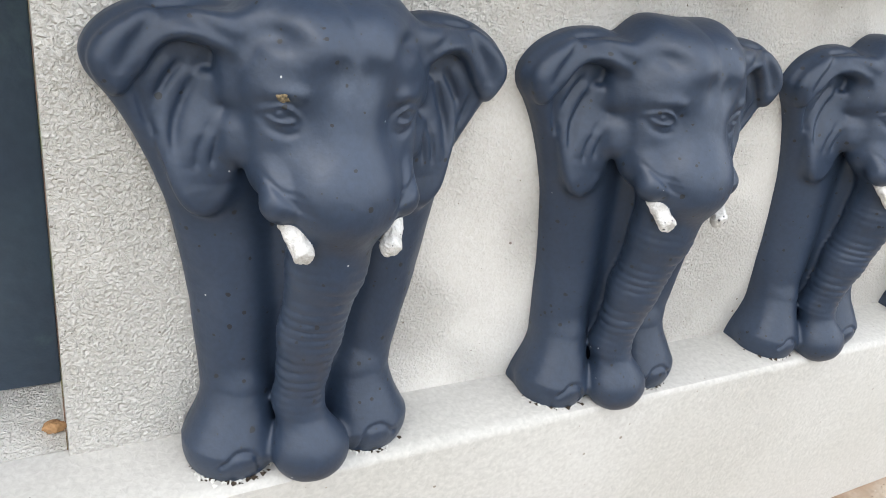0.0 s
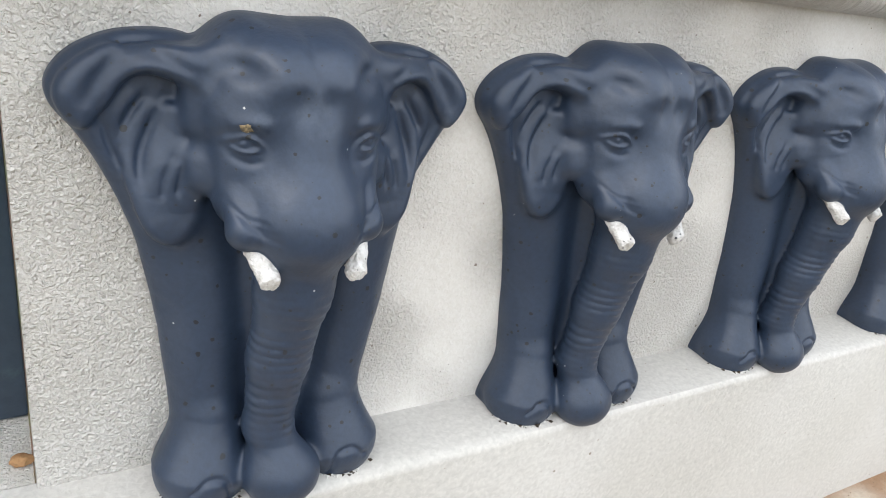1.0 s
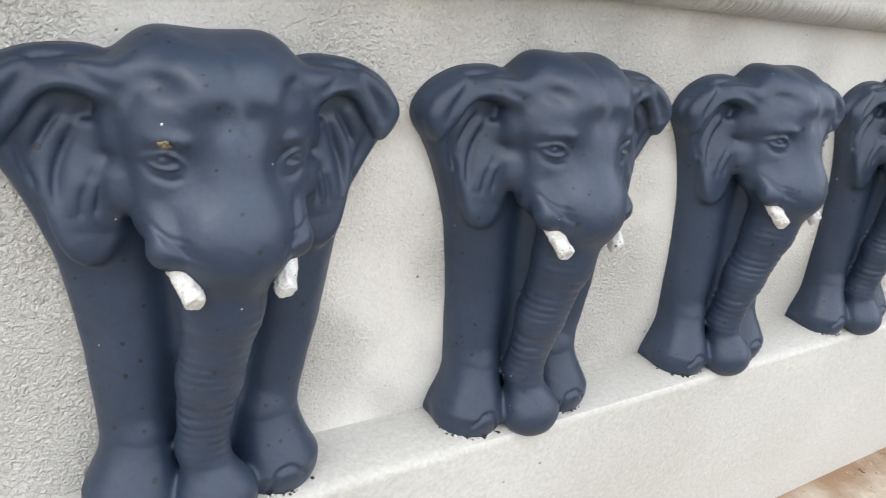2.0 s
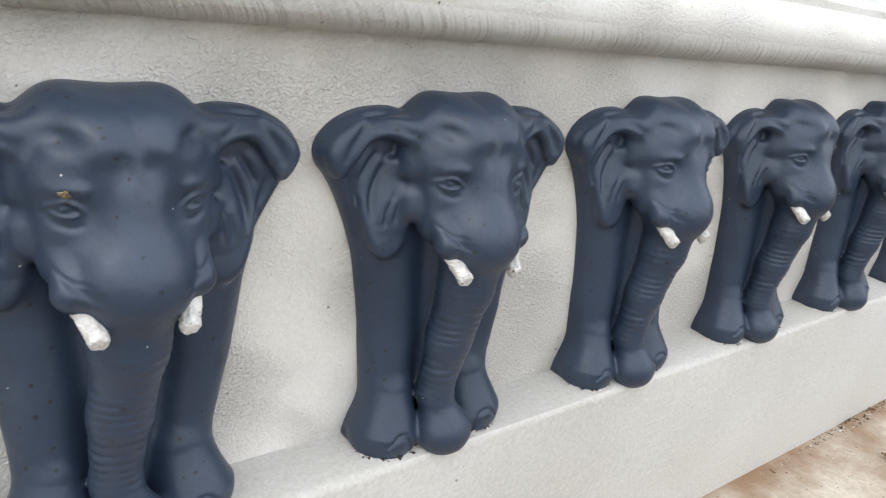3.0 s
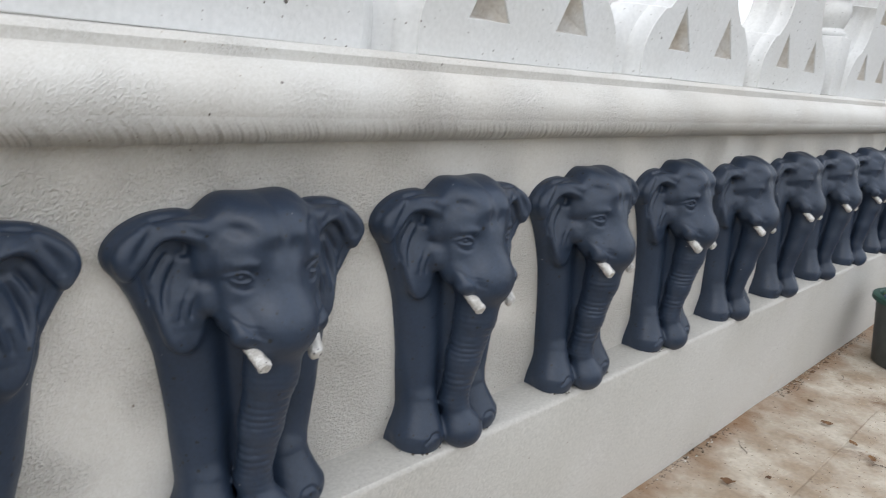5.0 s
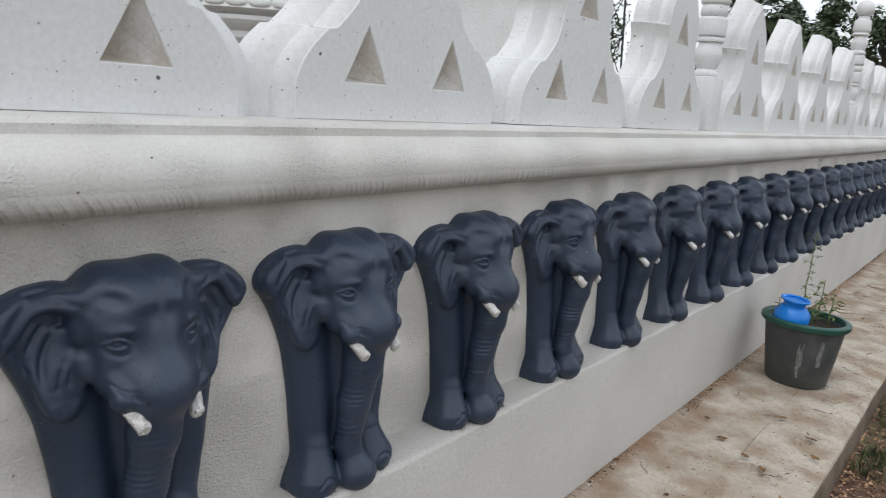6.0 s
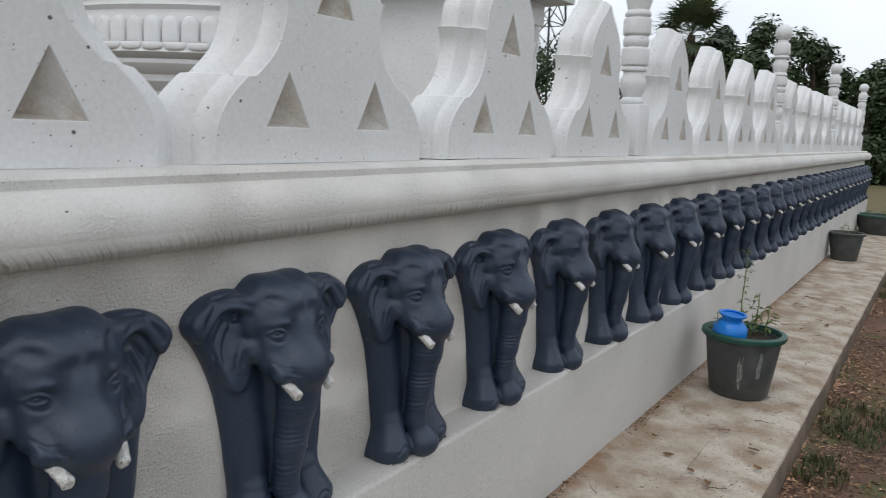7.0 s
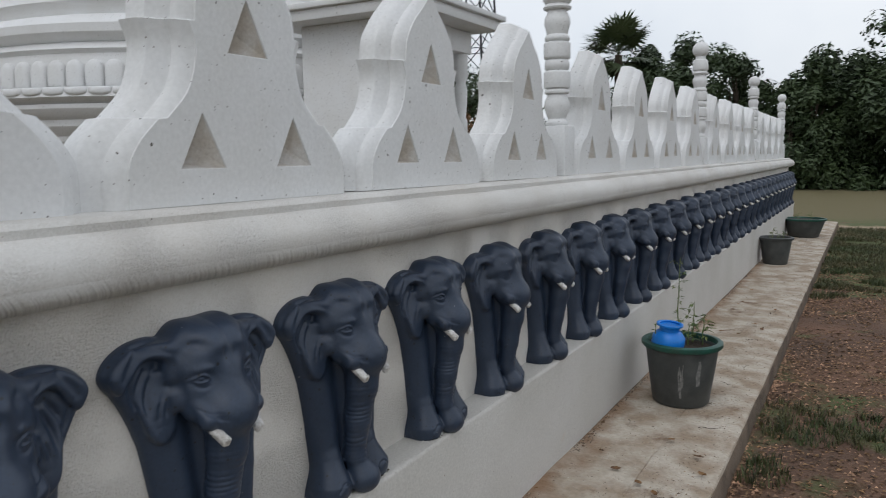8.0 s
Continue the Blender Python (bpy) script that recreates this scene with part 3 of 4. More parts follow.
def elephant_mesh(step, name):
    u = np.arange(-0.245, 0.246, step, dtype=np.float32)
    h = np.arange(-0.035, 0.585, step, dtype=np.float32)
    d = np.arange(-0.014, 0.195, step, dtype=np.float32)
    U2, H2 = np.meshgrid(u, h, indexing="ij")
    A2 = np.abs(U2)
    U, H, D = np.meshgrid(u, h, d, indexing="ij")
    A = np.abs(U)
    up = lambda f: f[:, :, None]

    # ear: the broad sheet, the lobe that swells towards its lower edge, and the folded flap above the hollow
    ear = smooth_line([(0.06, 0.50), (0.100, 0.532), (0.154, 0.533), (0.190, 0.521), (0.214, 0.503), (0.226, 0.481), (0.222, 0.460), (0.205, 0.438), (0.187, 0.408), (0.169, 0.369), (0.151, 0.325),
                       (0.139, 0.290), (0.124, 0.255), (0.110, 0.265), (0.084, 0.345), (0.078, 0.385), (0.07, 0.42)], 4)
    e2 = outline(A2, H2, ear)
    f = slab(up(e2), D, 0.027, 0.017)
    lobe = smooth_line([(0.086, 0.455), (0.120, 0.470), (0.152, 0.462), (0.166, 0.42), (0.157, 0.37), (0.144, 0.337), (0.127, 0.324), (0.111, 0.328), (0.098, 0.347), (0.091, 0.370), (0.085, 0.392), (0.080, 0.42)], 4)
    swell = np.clip((0.470 - H2) / 0.140, 0, 1)
    inward = np.clip((0.150 - A2) / 0.06, 0, 1)
    swell = 0.022 + 0.033 * swell * swell * (3 - 2 * swell) + 0.030 * inward * np.clip((H2 - 0.36) / 0.05, 0, 1)
    f = smin(f, slab(up(outline(A2, H2, lobe)), D, up(swell), 0.009), 0.006)
    flap = smooth_line([(0.05, 0.545), (0.10, 0.528), (0.154, 0.529), (0.187, 0.517), (0.210, 0.500), (0.221, 0.480), (0.217, 0.460), (0.203, 0.443), (0.190, 0.447), (0.177, 0.464), (0.162, 0.486),
                        (0.146, 0.496), (0.126, 0.495), (0.106, 0.487), (0.080, 0.474)], 5)
    lift = np.clip((0.170 - A2) / 0.075, 0, 1)
    f2 = slab(up(outline(A2, H2, flap)), D, up(0.043 + 0.022 * lift * lift * (3 - 2 * lift)), 0.017)
    f = smin(f, f2, 0.004)

    # legs, feet and the chest between them; the upper legs stand a little to one side
    sway = lambda z: 0.009 * np.clip((z - 0.10) / 0.10, 0, 1)
    B2, B = np.abs(U2 - sway(H2)), np.abs(U - sway(H))
    body = smooth_line([(0.0, 0.40), (0.152, 0.38), (0.151, 0.31), (0.141, 0.24), (0.127, 0.17), (0.111, 0.11), (0.110, 0.075), (0.128, 0.03), (0.126, -0.004), (0.0, -0.004)], 4)
    f = smin(f, slab(up(outline(B2, H2, body)), D, 0.022, 0.018), 0.015)
    f = smin(f, limb(U, H, D, (0, 0.06, 0.005), (0, 0.34, 0.010), 0.046, 0.056), 0.02)
    leg = limb(B, H, D, (0.075, 0.05, 0.028), (0.096, 0.35, -0.006), 0.036, 0.052, 1.0)
    f = smin(f, leg, 0.02)
    foot = limb(A, H, D, (0.076, 0.095, 0.034), (0.085, 0.027, 0.044), 0.032, 0.058)
    f = smin(f, foot, 0.018)
    f = np.maximum(f, -0.004 - H)

    # skull, brow, cheeks, muzzle
    skull = ball(A, H, D, (0.028, 0.470, 0.028), (0.075, 0.080, 0.081))
    dome = ball(A, H, D, (0.047, 0.513, 0.020), (0.044, 0.045, 0.056))
    head = smin(skull, dome, 0.018)
    head = smin(head, ball(U, H, D, (0, 0.510, 0.018), (0.060, 0.046, 0.050)), 0.014)
    brow = ball(A, H, D, (0.030, 0.506, 0.070), (0.033, 0.031, 0.036))
    head = smin(head, brow, 0.022)
    face = limb(U, H, D, (0, 0.480, 0.055), (0, 0.378, 0.094), 0.056, 0.056)
    head = smin(head, face, 0.035)
    cheek = limb(A, H, D, (0.050, 0.458, 0.052), (0.056, 0.385, 0.074), 0.040, 0.032)
    head = smin(head, cheek, 0.025)
    muzzle = ball(U, H, D, (0, 0.364, 0.108), (0.056, 0.050, 0.054))
    head = smin(head, muzzle, 0.03)
    socket = limb(A, H, D, (0.064, 0.398, 0.084), (0.0625, 0.364, 0.112), 0.016, 0.0215)
    head = smin(head, socket, 0.008)
    f = smin(f, limb(A, H, D, (0.094, 0.478, 0.040), (0.090, 0.402, 0.056), 0.018, 0.016), 0.012)
    f = smin(f, head, 0.012)

    # trunk with its foot-like tip
    trunk = limb(U, H, D, (0, 0.36, 0.100), (-0.005, 0.285, 0.098), 0.051, 0.041)
    for a, b, ra, rb in (((-0.005, 0.285, 0.098), (-0.013, 0.19, 0.086), 0.041, 0.034), ((-0.013, 0.19, 0.086), (-0.017, 0.095, 0.076), 0.034, 0.028),
                         ((-0.017, 0.095, 0.076), (-0.008, 0.045, 0.088), 0.028, 0.032)):
        trunk = smin(trunk, limb(U, H, D, a, b, ra, rb), 0.012)
    tip = ball(U, H, D, (-0.002, 0.029, 0.095), (0.047, 0.040, 0.042))
    trunk = smin(trunk, tip, 0.02)
    rings = np.sin(2 * np.pi * (H + 0.10 * np.abs(U + 0.02)) / 0.0125 + 1.3 * np.sin(H * 61))
    rings_on = np.clip((0.31 - H) / 0.05, 0, 1) * np.clip((H - 0.075) / 0.02, 0, 1)
    trunk = trunk - 0.0026 * (np.abs(np.cos(0.5 * np.arcsin(np.clip(rings, -1, 1)) + 0.785)) ** 0.7 - 0.6) * rings_on * (0.6 + 0.4 * np.sin(H * 83 + U * 120 + 1.5 * np.sin(U * 90)))
    f = smin(f, trunk, 0.010)

    # relief: ear veins, brow hollows, eyes, mouth folds, toenails
    r = np.zeros_like(A2)
    for line, deep, wide in (([(0.140, 0.478), (0.152, 0.462), (0.164, 0.440)], 0.0050, 0.0042), ([(0.124, 0.472), (0.137, 0.446), (0.147, 0.415), (0.149, 0.388)], 0.0054, 0.0052),
                             ([(0.117, 0.424), (0.127, 0.398), (0.130, 0.375)], 0.0042, 0.0034), ([(0.110, 0.415), (0.114, 0.395), (0.116, 0.378)], 0.0036, 0.0032),
                             ([(0.180, 0.452), (0.174, 0.424), (0.164, 0.402)], 0.0038, 0.0040)):
        r -= deep * ridge(A2, H2, line, wide)
        r += 0.55 * deep * ridge(A2, H2, [(x + 0.011, z + 0.001) for x, z in line], 0.0085)
    r -= 0.0070 * ridge(A2, H2, [(0.194, 0.462), (0.186, 0.488), (0.160, 0.518), (0.132, 0.518), (0.104, 0.502)], 0.0085)
    r += 0.0030 * ridge(A2, H2, [(0.180, 0.460), (0.166, 0.490), (0.145, 0.506), (0.120, 0.504), (0.096, 0.490)], 0.0055)
    r -= 0.007 * np.exp(-(((A2 - 0.101) / 0.011) ** 2 + ((H2 - 0.437) / 0.010) ** 2))
    r += 0.0040 * np.exp(-(((A2 - 0.030) / 0.016) ** 2 + ((H2 - 0.512) / 0.015) ** 2))
    r -= 0.0072 * np.exp(-(((A2 - 0.060) / 0.015) ** 2 + ((H2 - 0.514) / 0.011) ** 2))
    r -= 0.0048 * np.exp(-(((A2 - 0.012) / 0.010) ** 2 + ((H2 - 0.488) / 0.016) ** 2))
    r -= 0.0050 * np.exp(-(((A2 - 0.040) / 0.016) ** 2 + ((H2 - 0.445) / 0.030) ** 2))
    r -= 0.0065 * np.exp(-(((A2 - 0.065) / 0.022) ** 2 + ((H2 - 0.449) / 0.012) ** 2))
    r += 0.0065 * np.exp(-(((A2 - 0.066) / 0.0085) ** 2 + ((H2 - 0.4485) / 0.0046) ** 2))
    r += 0.0058 * ridge(A2, H2, [(0.047, 0.444), (0.056, 0.4535), (0.068, 0.456), (0.084, 0.447)], 0.0030)
    r += 0.0046 * ridge(A2, H2, [(0.050, 0.444), (0.059, 0.4412), (0.070, 0.4412), (0.080, 0.446)], 0.0026)
    r -= 0.0030 * ridge(A2, H2, [(0.047, 0.434), (0.060, 0.429), (0.076, 0.434)], 0.0032)
    r += 0.0040 * ridge(A2, H2, [(0.044, 0.464), (0.058, 0.470), (0.080, 0.462)], 0.0075)
    for k in range(3):
        r -= 0.0020 * ridge(A2, H2, [(0.081 - 0.005 * k, 0.392 - 0.007 * k), (0.066 - 0.005 * k, 0.380 - 0.006 * k), (0.046 - 0.004 * k, 0.378 - 0.008 * k)], 0.0026)
    r -= 0.0040 * ridge(A2, H2, [(0.064, 0.006), (0.070, 0.034), (0.090, 0.041), (0.108, 0.026)], 0.0032, taper=False)
    lump = 0.0004 * (np.sin(U2 * 71 + 1.7 * np.sin(H2 * 43)) * np.sin(H2 * 58 + 2.1 * np.sin(U2 * 37)) + 0.5 * np.sin(U2 * 173 + 2 * np.sin(H2 * 99)) * np.sin(H2 * 147))
    f = f - up(r + lump) * np.clip((D - 0.010) / 0.012, 0, 1)

    # tusks
    tusk = limb(A, H, D, (0.0655, 0.362, 0.098), (0.0465, 0.3205, 0.1405), 0.0080, 0.0112)
    tusk = np.maximum(tusk, (A - 0.0555) * 0.80 + (H - 0.340) * 0.25 - 0.0095)
    tusk = np.maximum(tusk, 0.35 * (0.320 - H) + 0.75 * (D - 0.1475))
    tusk = tusk + 0.0011 * np.sin(A * 410 + H * 230 + 2 * np.sin(D * 190)) * np.sin(D * 330 + H * 150) + 0.0007 * np.sin(A * 900 + 1.1) * np.sin(H * 800)
    whole = np.minimum(f, tusk)
    whole = np.maximum(whole, -0.008 - D)

    # surface nets
    neg = whole < 0
    nx, nh, nd = whole.shape
    corner = sum(neg[i:nx - 1 + i, j:nh - 1 + j, k:nd - 1 + k].astype(np.int8) for i in (0, 1) for j in (0, 1) for k in (0, 1))
    cells = np.argwhere((corner > 0) & (corner < 8))
    ids = np.full((nx - 1, nh - 1, nd - 1), -1, np.int32)
    ids[tuple(cells.T)] = np.arange(len(cells))
    total, count = np.zeros((len(cells), 3)), np.zeros(len(cells))
    steps = [(i, j, k) for i in (0, 1) for j in (0, 1) for k in (0, 1)]
    for a in steps:
        for b in steps:
            if sum(b) - sum(a) == 1 and all(y >= x for x, y in zip(a, b)):
                fa, fb = whole[tuple((cells + a).T)], whole[tuple((cells + b).T)]
                hit = (fa < 0) != (fb < 0)
                t = np.where(hit, fa / np.where(hit, fa - fb, 1), 0)
                p = np.array(a)[None] + t[:, None] * (np.array(b) - np.array(a))[None]
                total[hit] += p[hit]
                count[hit] += 1
    local = (cells + total / count[:, None]) * step
    P = np.stack([u[0] + local[:, 0], -(d[0] + local[:, 2]), h[0] + local[:, 1]], 1)
    quads = []
    for axis in range(3):
        o1, o2 = [(1, 2), (2, 0), (0, 1)][axis]
        sl_a, sl_b = [slice(1, -1)] * 3, [slice(1, -1)] * 3
        sl_a[axis], sl_b[axis] = slice(0, -1), slice(1, None)
        na, nb = neg[tuple(sl_a)], neg[tuple(sl_b)]
        for flip, mask in ((False, na & ~nb), (True, ~na & nb)):
            e = np.argwhere(mask) + 1
            e[:, axis] -= 1
            ring = []
            for p, q in ((0, 0), (1, 0), (1, 1), (0, 1)):
                c = e.copy()
                c[:, o1] -= p
                c[:, o2] -= q
                ring.append(ids[tuple(c.T)])
            q4 = np.stack(ring, 1)
            quads.append(q4 if flip else q4[:, ::-1])
    Q = np.concatenate(quads)
    Q = Q[(Q >= 0).all(1)]
    # the grid's second and third axes change places with y and z, which turns every face round once
    mid = local[Q].mean(1) / step
    base = np.clip(np.floor(mid).astype(int), 0, np.array(whole.shape) - 2)
    frac, gap, blend = mid - base, tusk - f, 0.0
    for i, j, k in steps:
        w = np.prod([frac[:, a] if o else 1 - frac[:, a] for a, o in enumerate((i, j, k))], axis=0)
        blend = blend + w * gap[tuple((base + (i, j, k)).T)]
    white = blend < 0
    # even out the seam between tusk and lip
    ends = np.stack([Q, np.roll(Q, -1, 1)], 2).reshape(-1, 2)
    ends.sort(axis=1)
    face = np.repeat(white.astype(np.int32), 4)
    edge, which, times = np.unique(ends, axis=0, return_inverse=True, return_counts=True)
    tone = np.bincount(which.ravel(), face, len(edge))
    seam = edge[(tone == 1) & (times == 2)]
    for _ in range(6):
        pull, n = np.zeros_like(P), np.zeros(len(P))
        for a, b in ((0, 1), (1, 0)):
            np.add.at(pull, seam[:, a], P[seam[:, b]])
            np.add.at(n, seam[:, a], 1)
        on = n == 2
        P[on] = 0.5 * P[on] + 0.5 * pull[on] / 2
    me = bpy.data.meshes.new(name)
    me.from_pydata(P.tolist(), [], Q.tolist())
    me.polygons.foreach_set("material_index", white.astype(np.int32))
    me.polygons.foreach_set("use_smooth", np.ones(len(Q), bool))
    me.materials.append(M_ELEPHANT)
    me.materials.append(M_TUSK)
    me.update()
    return me


SPACE, START = 0.48, 0.047
near_mesh, far_mesh = elephant_mesh(0.0023, "elephant_statue"), elephant_mesh(0.0052, "elephant_statue_small")
rng = random.Random(8)
for i in range(30):
    ob = new("elephant_statue", near_mesh if i < 5 else far_mesh)
    k = 0.0 if i == 0 else 1.0
    ob.matrix_basis = pose(START + SPACE * i + k * rng.uniform(-0.003, 0.003), FACE, LEDGE_TOP + k * rng.uniform(-0.002, 0.002), 0, k * rng.uniform(-0.4, 0.4), 0)
    tagged(ob, "grey-blue painted elephant relief with short white tusks on the ledge", "statue", "elephants along the wall")


def on_elephant(u, h):
    """The foremost point of the first elephant's surface at (u, h)."""
    co = np.empty(len(near_mesh.vertices) * 3)
    near_mesh.vertices.foreach_get("co", co)
    co = co.reshape(-1, 3)
    close = co[np.hypot(co[:, 0] - u, co[:, 2] - h) < 0.004]
    return START + u, FACE + close[:, 1].min(), LEDGE_TOP + h


bm = bmesh.new()
bmesh.ops.create_icosphere(bm, subdivisions=2, radius=1.0)
for v in bm.verts:
    k = 1 + 0.9 * noise.noise(v.co * 2.6 + Vector((5, 2, 1)))
    v.co = Vector((v.co.x * 0.0062 * k, v.co.y * 0.0008, v.co.z * 0.0040 * k))
x, y, z = on_elephant(-0.066, 0.466)
chip = mesh_object("dried_fleck", bm, M_FLECK, smooth=60)
chip.matrix_basis = pose(x, y - 0.0004, z, 25, 0, -25)
tagged(chip, "small dried yellow-brown fleck stuck above an elephant's eye", "fleck")


# ---- pavement and ground ----
tagged(mesh_object("pavement", extrude_profile([(0.06, -0.28), (0.06, 0.004), (-0.296, 0.0), (-0.2985, -0.0015), (-0.3015, -0.0015), (-0.304, 0.0), (-0.585, -0.006), (-0.600, -0.012), (-0.603, -0.02), (-0.603, -0.28)], -3.0, 16.3, 200, 0.006, 11), M_PAVE, smooth=30),
       "stained cement pavement strip at the foot of the wall", "pavement", kind="structure")

# separate side strip; its dark colour holds both soil and painted shade
tagged(mesh_object("pavement_edge", extrude_profile([(-0.59, -0.28), (-0.59, -0.025), (-0.607, -0.022), (-0.612, -0.05), (-0.615, -0.28)], -3.0, 16.3, 260, 0.012, 13), M_KERB, smooth=40),
       "soil-stained broken side of the cement pavement, shade painted in", "kerb", kind="structure")


def spaced(lo, hi, mid, fine, grow):
    out, step, x = [mid], fine, mid
    while x < hi:
        x += step
        out.append(x)
        step *= grow if abs(x - mid) > 6 else 1.0
    step, x = fine, mid
    while x > lo:
        x -= step
        out.insert(0, x)
        step *= grow if abs(x - mid) > 3 else 1.0
    return out


xs, ys = spaced(-600, 900, 4.5, 0.09, 1.13), spaced(-600, 600, -2.0, 0.09, 1.13)
verts = [(x, y, -0.125 + 0.02 * noise.noise(Vector((x * 0.8, y * 0.8, 2))) + 0.012 * noise.noise(Vector((x * 5, y * 5, 4)))) for x in xs for y in ys]
ny = len(ys)
faces = [(i * ny + j, (i + 1) * ny + j, (i + 1) * ny + j + 1, i * ny + j + 1) for i in range(len(xs) - 1) for j in range(ny - 1)]
me = bpy.data.meshes.new("ground")
me.from_pydata(verts, [], faces)
tagged(link_mesh("ground", me, M_GROUND, smooth=180), "red-brown earth with worn grass, lawn farther off", "ground", kind="structure")

# ---- pots, jug and plants on the pavement ----
def pot(name, r_top, r_low, high, rim_mat, label, loc):
    top = empty(name, pose(*loc))
    wall = [(r_low * 0.93, 0.0), (r_low, 0.012), (r_low + (r_top - r_low) * 0.45, high * 0.45), (r_top - 0.004, high - 0.03), (r_top - 0.016, high - 0.028), (r_top - 0.03, high - 0.05), (0.01, high - 0.055)]
    part("body", lathe(wall, 48), M_POT, top, smooth=40)
    rim = [(r_top - 0.014, high - 0.032), (r_top + 0.012, high - 0.032), (r_top + 0.018, high - 0.024), (r_top + 0.018, high - 0.006), (r_top + 0.010, high), (r_top - 0.010, high), (r_top - 0.014, high - 0.006)]
    bm = bmesh.new()
    rings = [[bm.verts.new((r * math.cos(2 * math.pi * i / 48), r * math.sin(2 * math.pi * i / 48), z)) for i in range(48)] for r, z in rim]
    for a, b in zip(rings, rings[1:] + rings[:1]):
        for i in range(48):
            bm.faces.new((a[i], a[(i + 1) % 48], b[(i + 1) % 48], b[i]))
    part("rim", bm, rim_mat, top, "rolled plastic rim", smooth=50)
    bm = bmesh.new()
    bmesh.ops.create_circle(bm, cap_ends=True, segments=40, radius=r_top - 0.018)
    bmesh.ops.subdivide_edges(bm, edges=bm.edges[:], cuts=2, use_grid_fill=True)
    for v in bm.verts:
        v.co.z = high - 0.045 + 0.012 * noise.noise(v.co * 18)
    part("soil", bm, M_SOIL, top, "dark damp soil")
    return tagged(top, label, "pot")


POT = (4.02, -0.245, 0.003)
pot("planter_pot", 0.196, 0.150, 0.345, M_RIM, "dark grey plastic planter pot with a green rim on the pavement", POT)
pot("planter_pot", 0.185, 0.140, 0.33, M_POT, "dark plastic planter pot with sparse seedlings on the pavement", (9.75, -0.14, 0.003))
pot("planter_tub", 0.31, 0.22, 0.30, M_RIM, "wide dark planter tub at the wall's far end", (13.1, -0.22, 0.002))
pots = [o for o in scene.objects if o.name.startswith("planter_pot")]
for turn, low, high, w in ((188, 0.10, 0.24, 0.004), (191, 0.06, 0.22, 0.006), (194, 0.12, 0.25, 0.003), (221, 0.13, 0.27, 0.012)):
    bm = bmesh.new()
    prev = None
    for i in range(9):
        z = low + (high - low) * i / 8
        r = 0.1515 + (0.1935 - 0.1515) * (z / 0.315) + 0.0012
        a = radians(turn + 0.8 * math.sin(i * 1.1 + turn))
        s = (w * (0.5 + 0.5 * math.sin(0.6 + i * 0.33))) / r
        pair = [bm.verts.new((r * math.cos(a - s), r * math.sin(a - s), z)), bm.verts.new((r * math.cos(a + s), r * math.sin(a + s), z))]
        if prev:
            bm.faces.new((prev[0], prev[1], pair[1], pair[0]))
        prev = pair
    part("lime_streak", bm, M_STREAK, pots[0], "pale dried lime streak")

jug = empty("water_jug", pose(POT[0] - 0.085, POT[1] + 0.060, 0.290, 4, -4, 20) @ Matrix.Scale(1.16, 4))
part("body", lathe([(0.050, 0.0), (0.066, 0.012), (0.076, 0.045), (0.074, 0.075), (0.058, 0.098), (0.046, 0.106), (0.045, 0.118), (0.054, 0.130)], 32), M_JUG, jug, smooth=50)
bm = bmesh.new()
ringp = [(0.050, 0.128), (0.060, 0.131), (0.061, 0.138), (0.052, 0.140), (0.046, 0.136)]
rings = [[bm.verts.new((r * math.cos(2 * math.pi * i / 32), r * math.sin(2 * math.pi * i / 32), z)) for i in range(32)] for r, z in ringp]
for a, b in zip(rings, rings[1:] + rings[:1]):
    for i in range(32):
        bm.faces.new((a[i], a[(i + 1) % 32], b[(i + 1) % 32], b[i]))
part("lip", bm, M_JUG, jug, "flared blue lip", smooth=60)
tagged(jug, "bright blue plastic water jug lying in the planter", "jug")


def tube(bm, pts, r0, r1, sides=5):
    prev = None
    for i, p in enumerate(pts):
        p = Vector(p)
        d = (Vector(pts[min(i + 1, len(pts) - 1)]) - Vector(pts[max(i - 1, 0)])).normalized()
        a = d.orthogonal().normalized()
        b = d.cross(a)
        r = r0 + (r1 - r0) * i / (len(pts) - 1)
        ring = [bm.verts.new(p + r * (math.cos(2 * math.pi * k / sides) * a + math.sin(2 * math.pi * k / sides) * b)) for k in range(sides)]
        if prev:
            for k in range(sides):
                bm.faces.new((prev[k], prev[(k + 1) % sides], ring[(k + 1) % sides], ring[k]))
        prev = ring


def leaf(bm, at, way, length, width, rng):
    """A pointed leaf, folded along its midrib."""
    way = Vector(way).normalized()
    side = way.cross(Vector((rng.uniform(-0.4, 0.4), rng.uniform(-0.4, 0.4), 1))).normalized()
    up = side.cross(way)
    p = Vector(at)
    mid = p + way * length * 0.45 - up * width * 0.12
    end = p + way * length - up * length * 0.12
    a = bm.verts.new(p)
    b = bm.verts.new(p + way * length * 0.45 + side * width * 0.5 + up * width * 0.1)
    c = bm.verts.new(end)
    d = bm.verts.new(p + way * length * 0.45 - side * width * 0.5 + up * width * 0.1)
    m = bm.verts.new(mid)
    bm.faces.new((a, b, m))
    bm.faces.new((b, c, m))
    bm.faces.new((c, d, m))
    bm.faces.new((d, a, m))


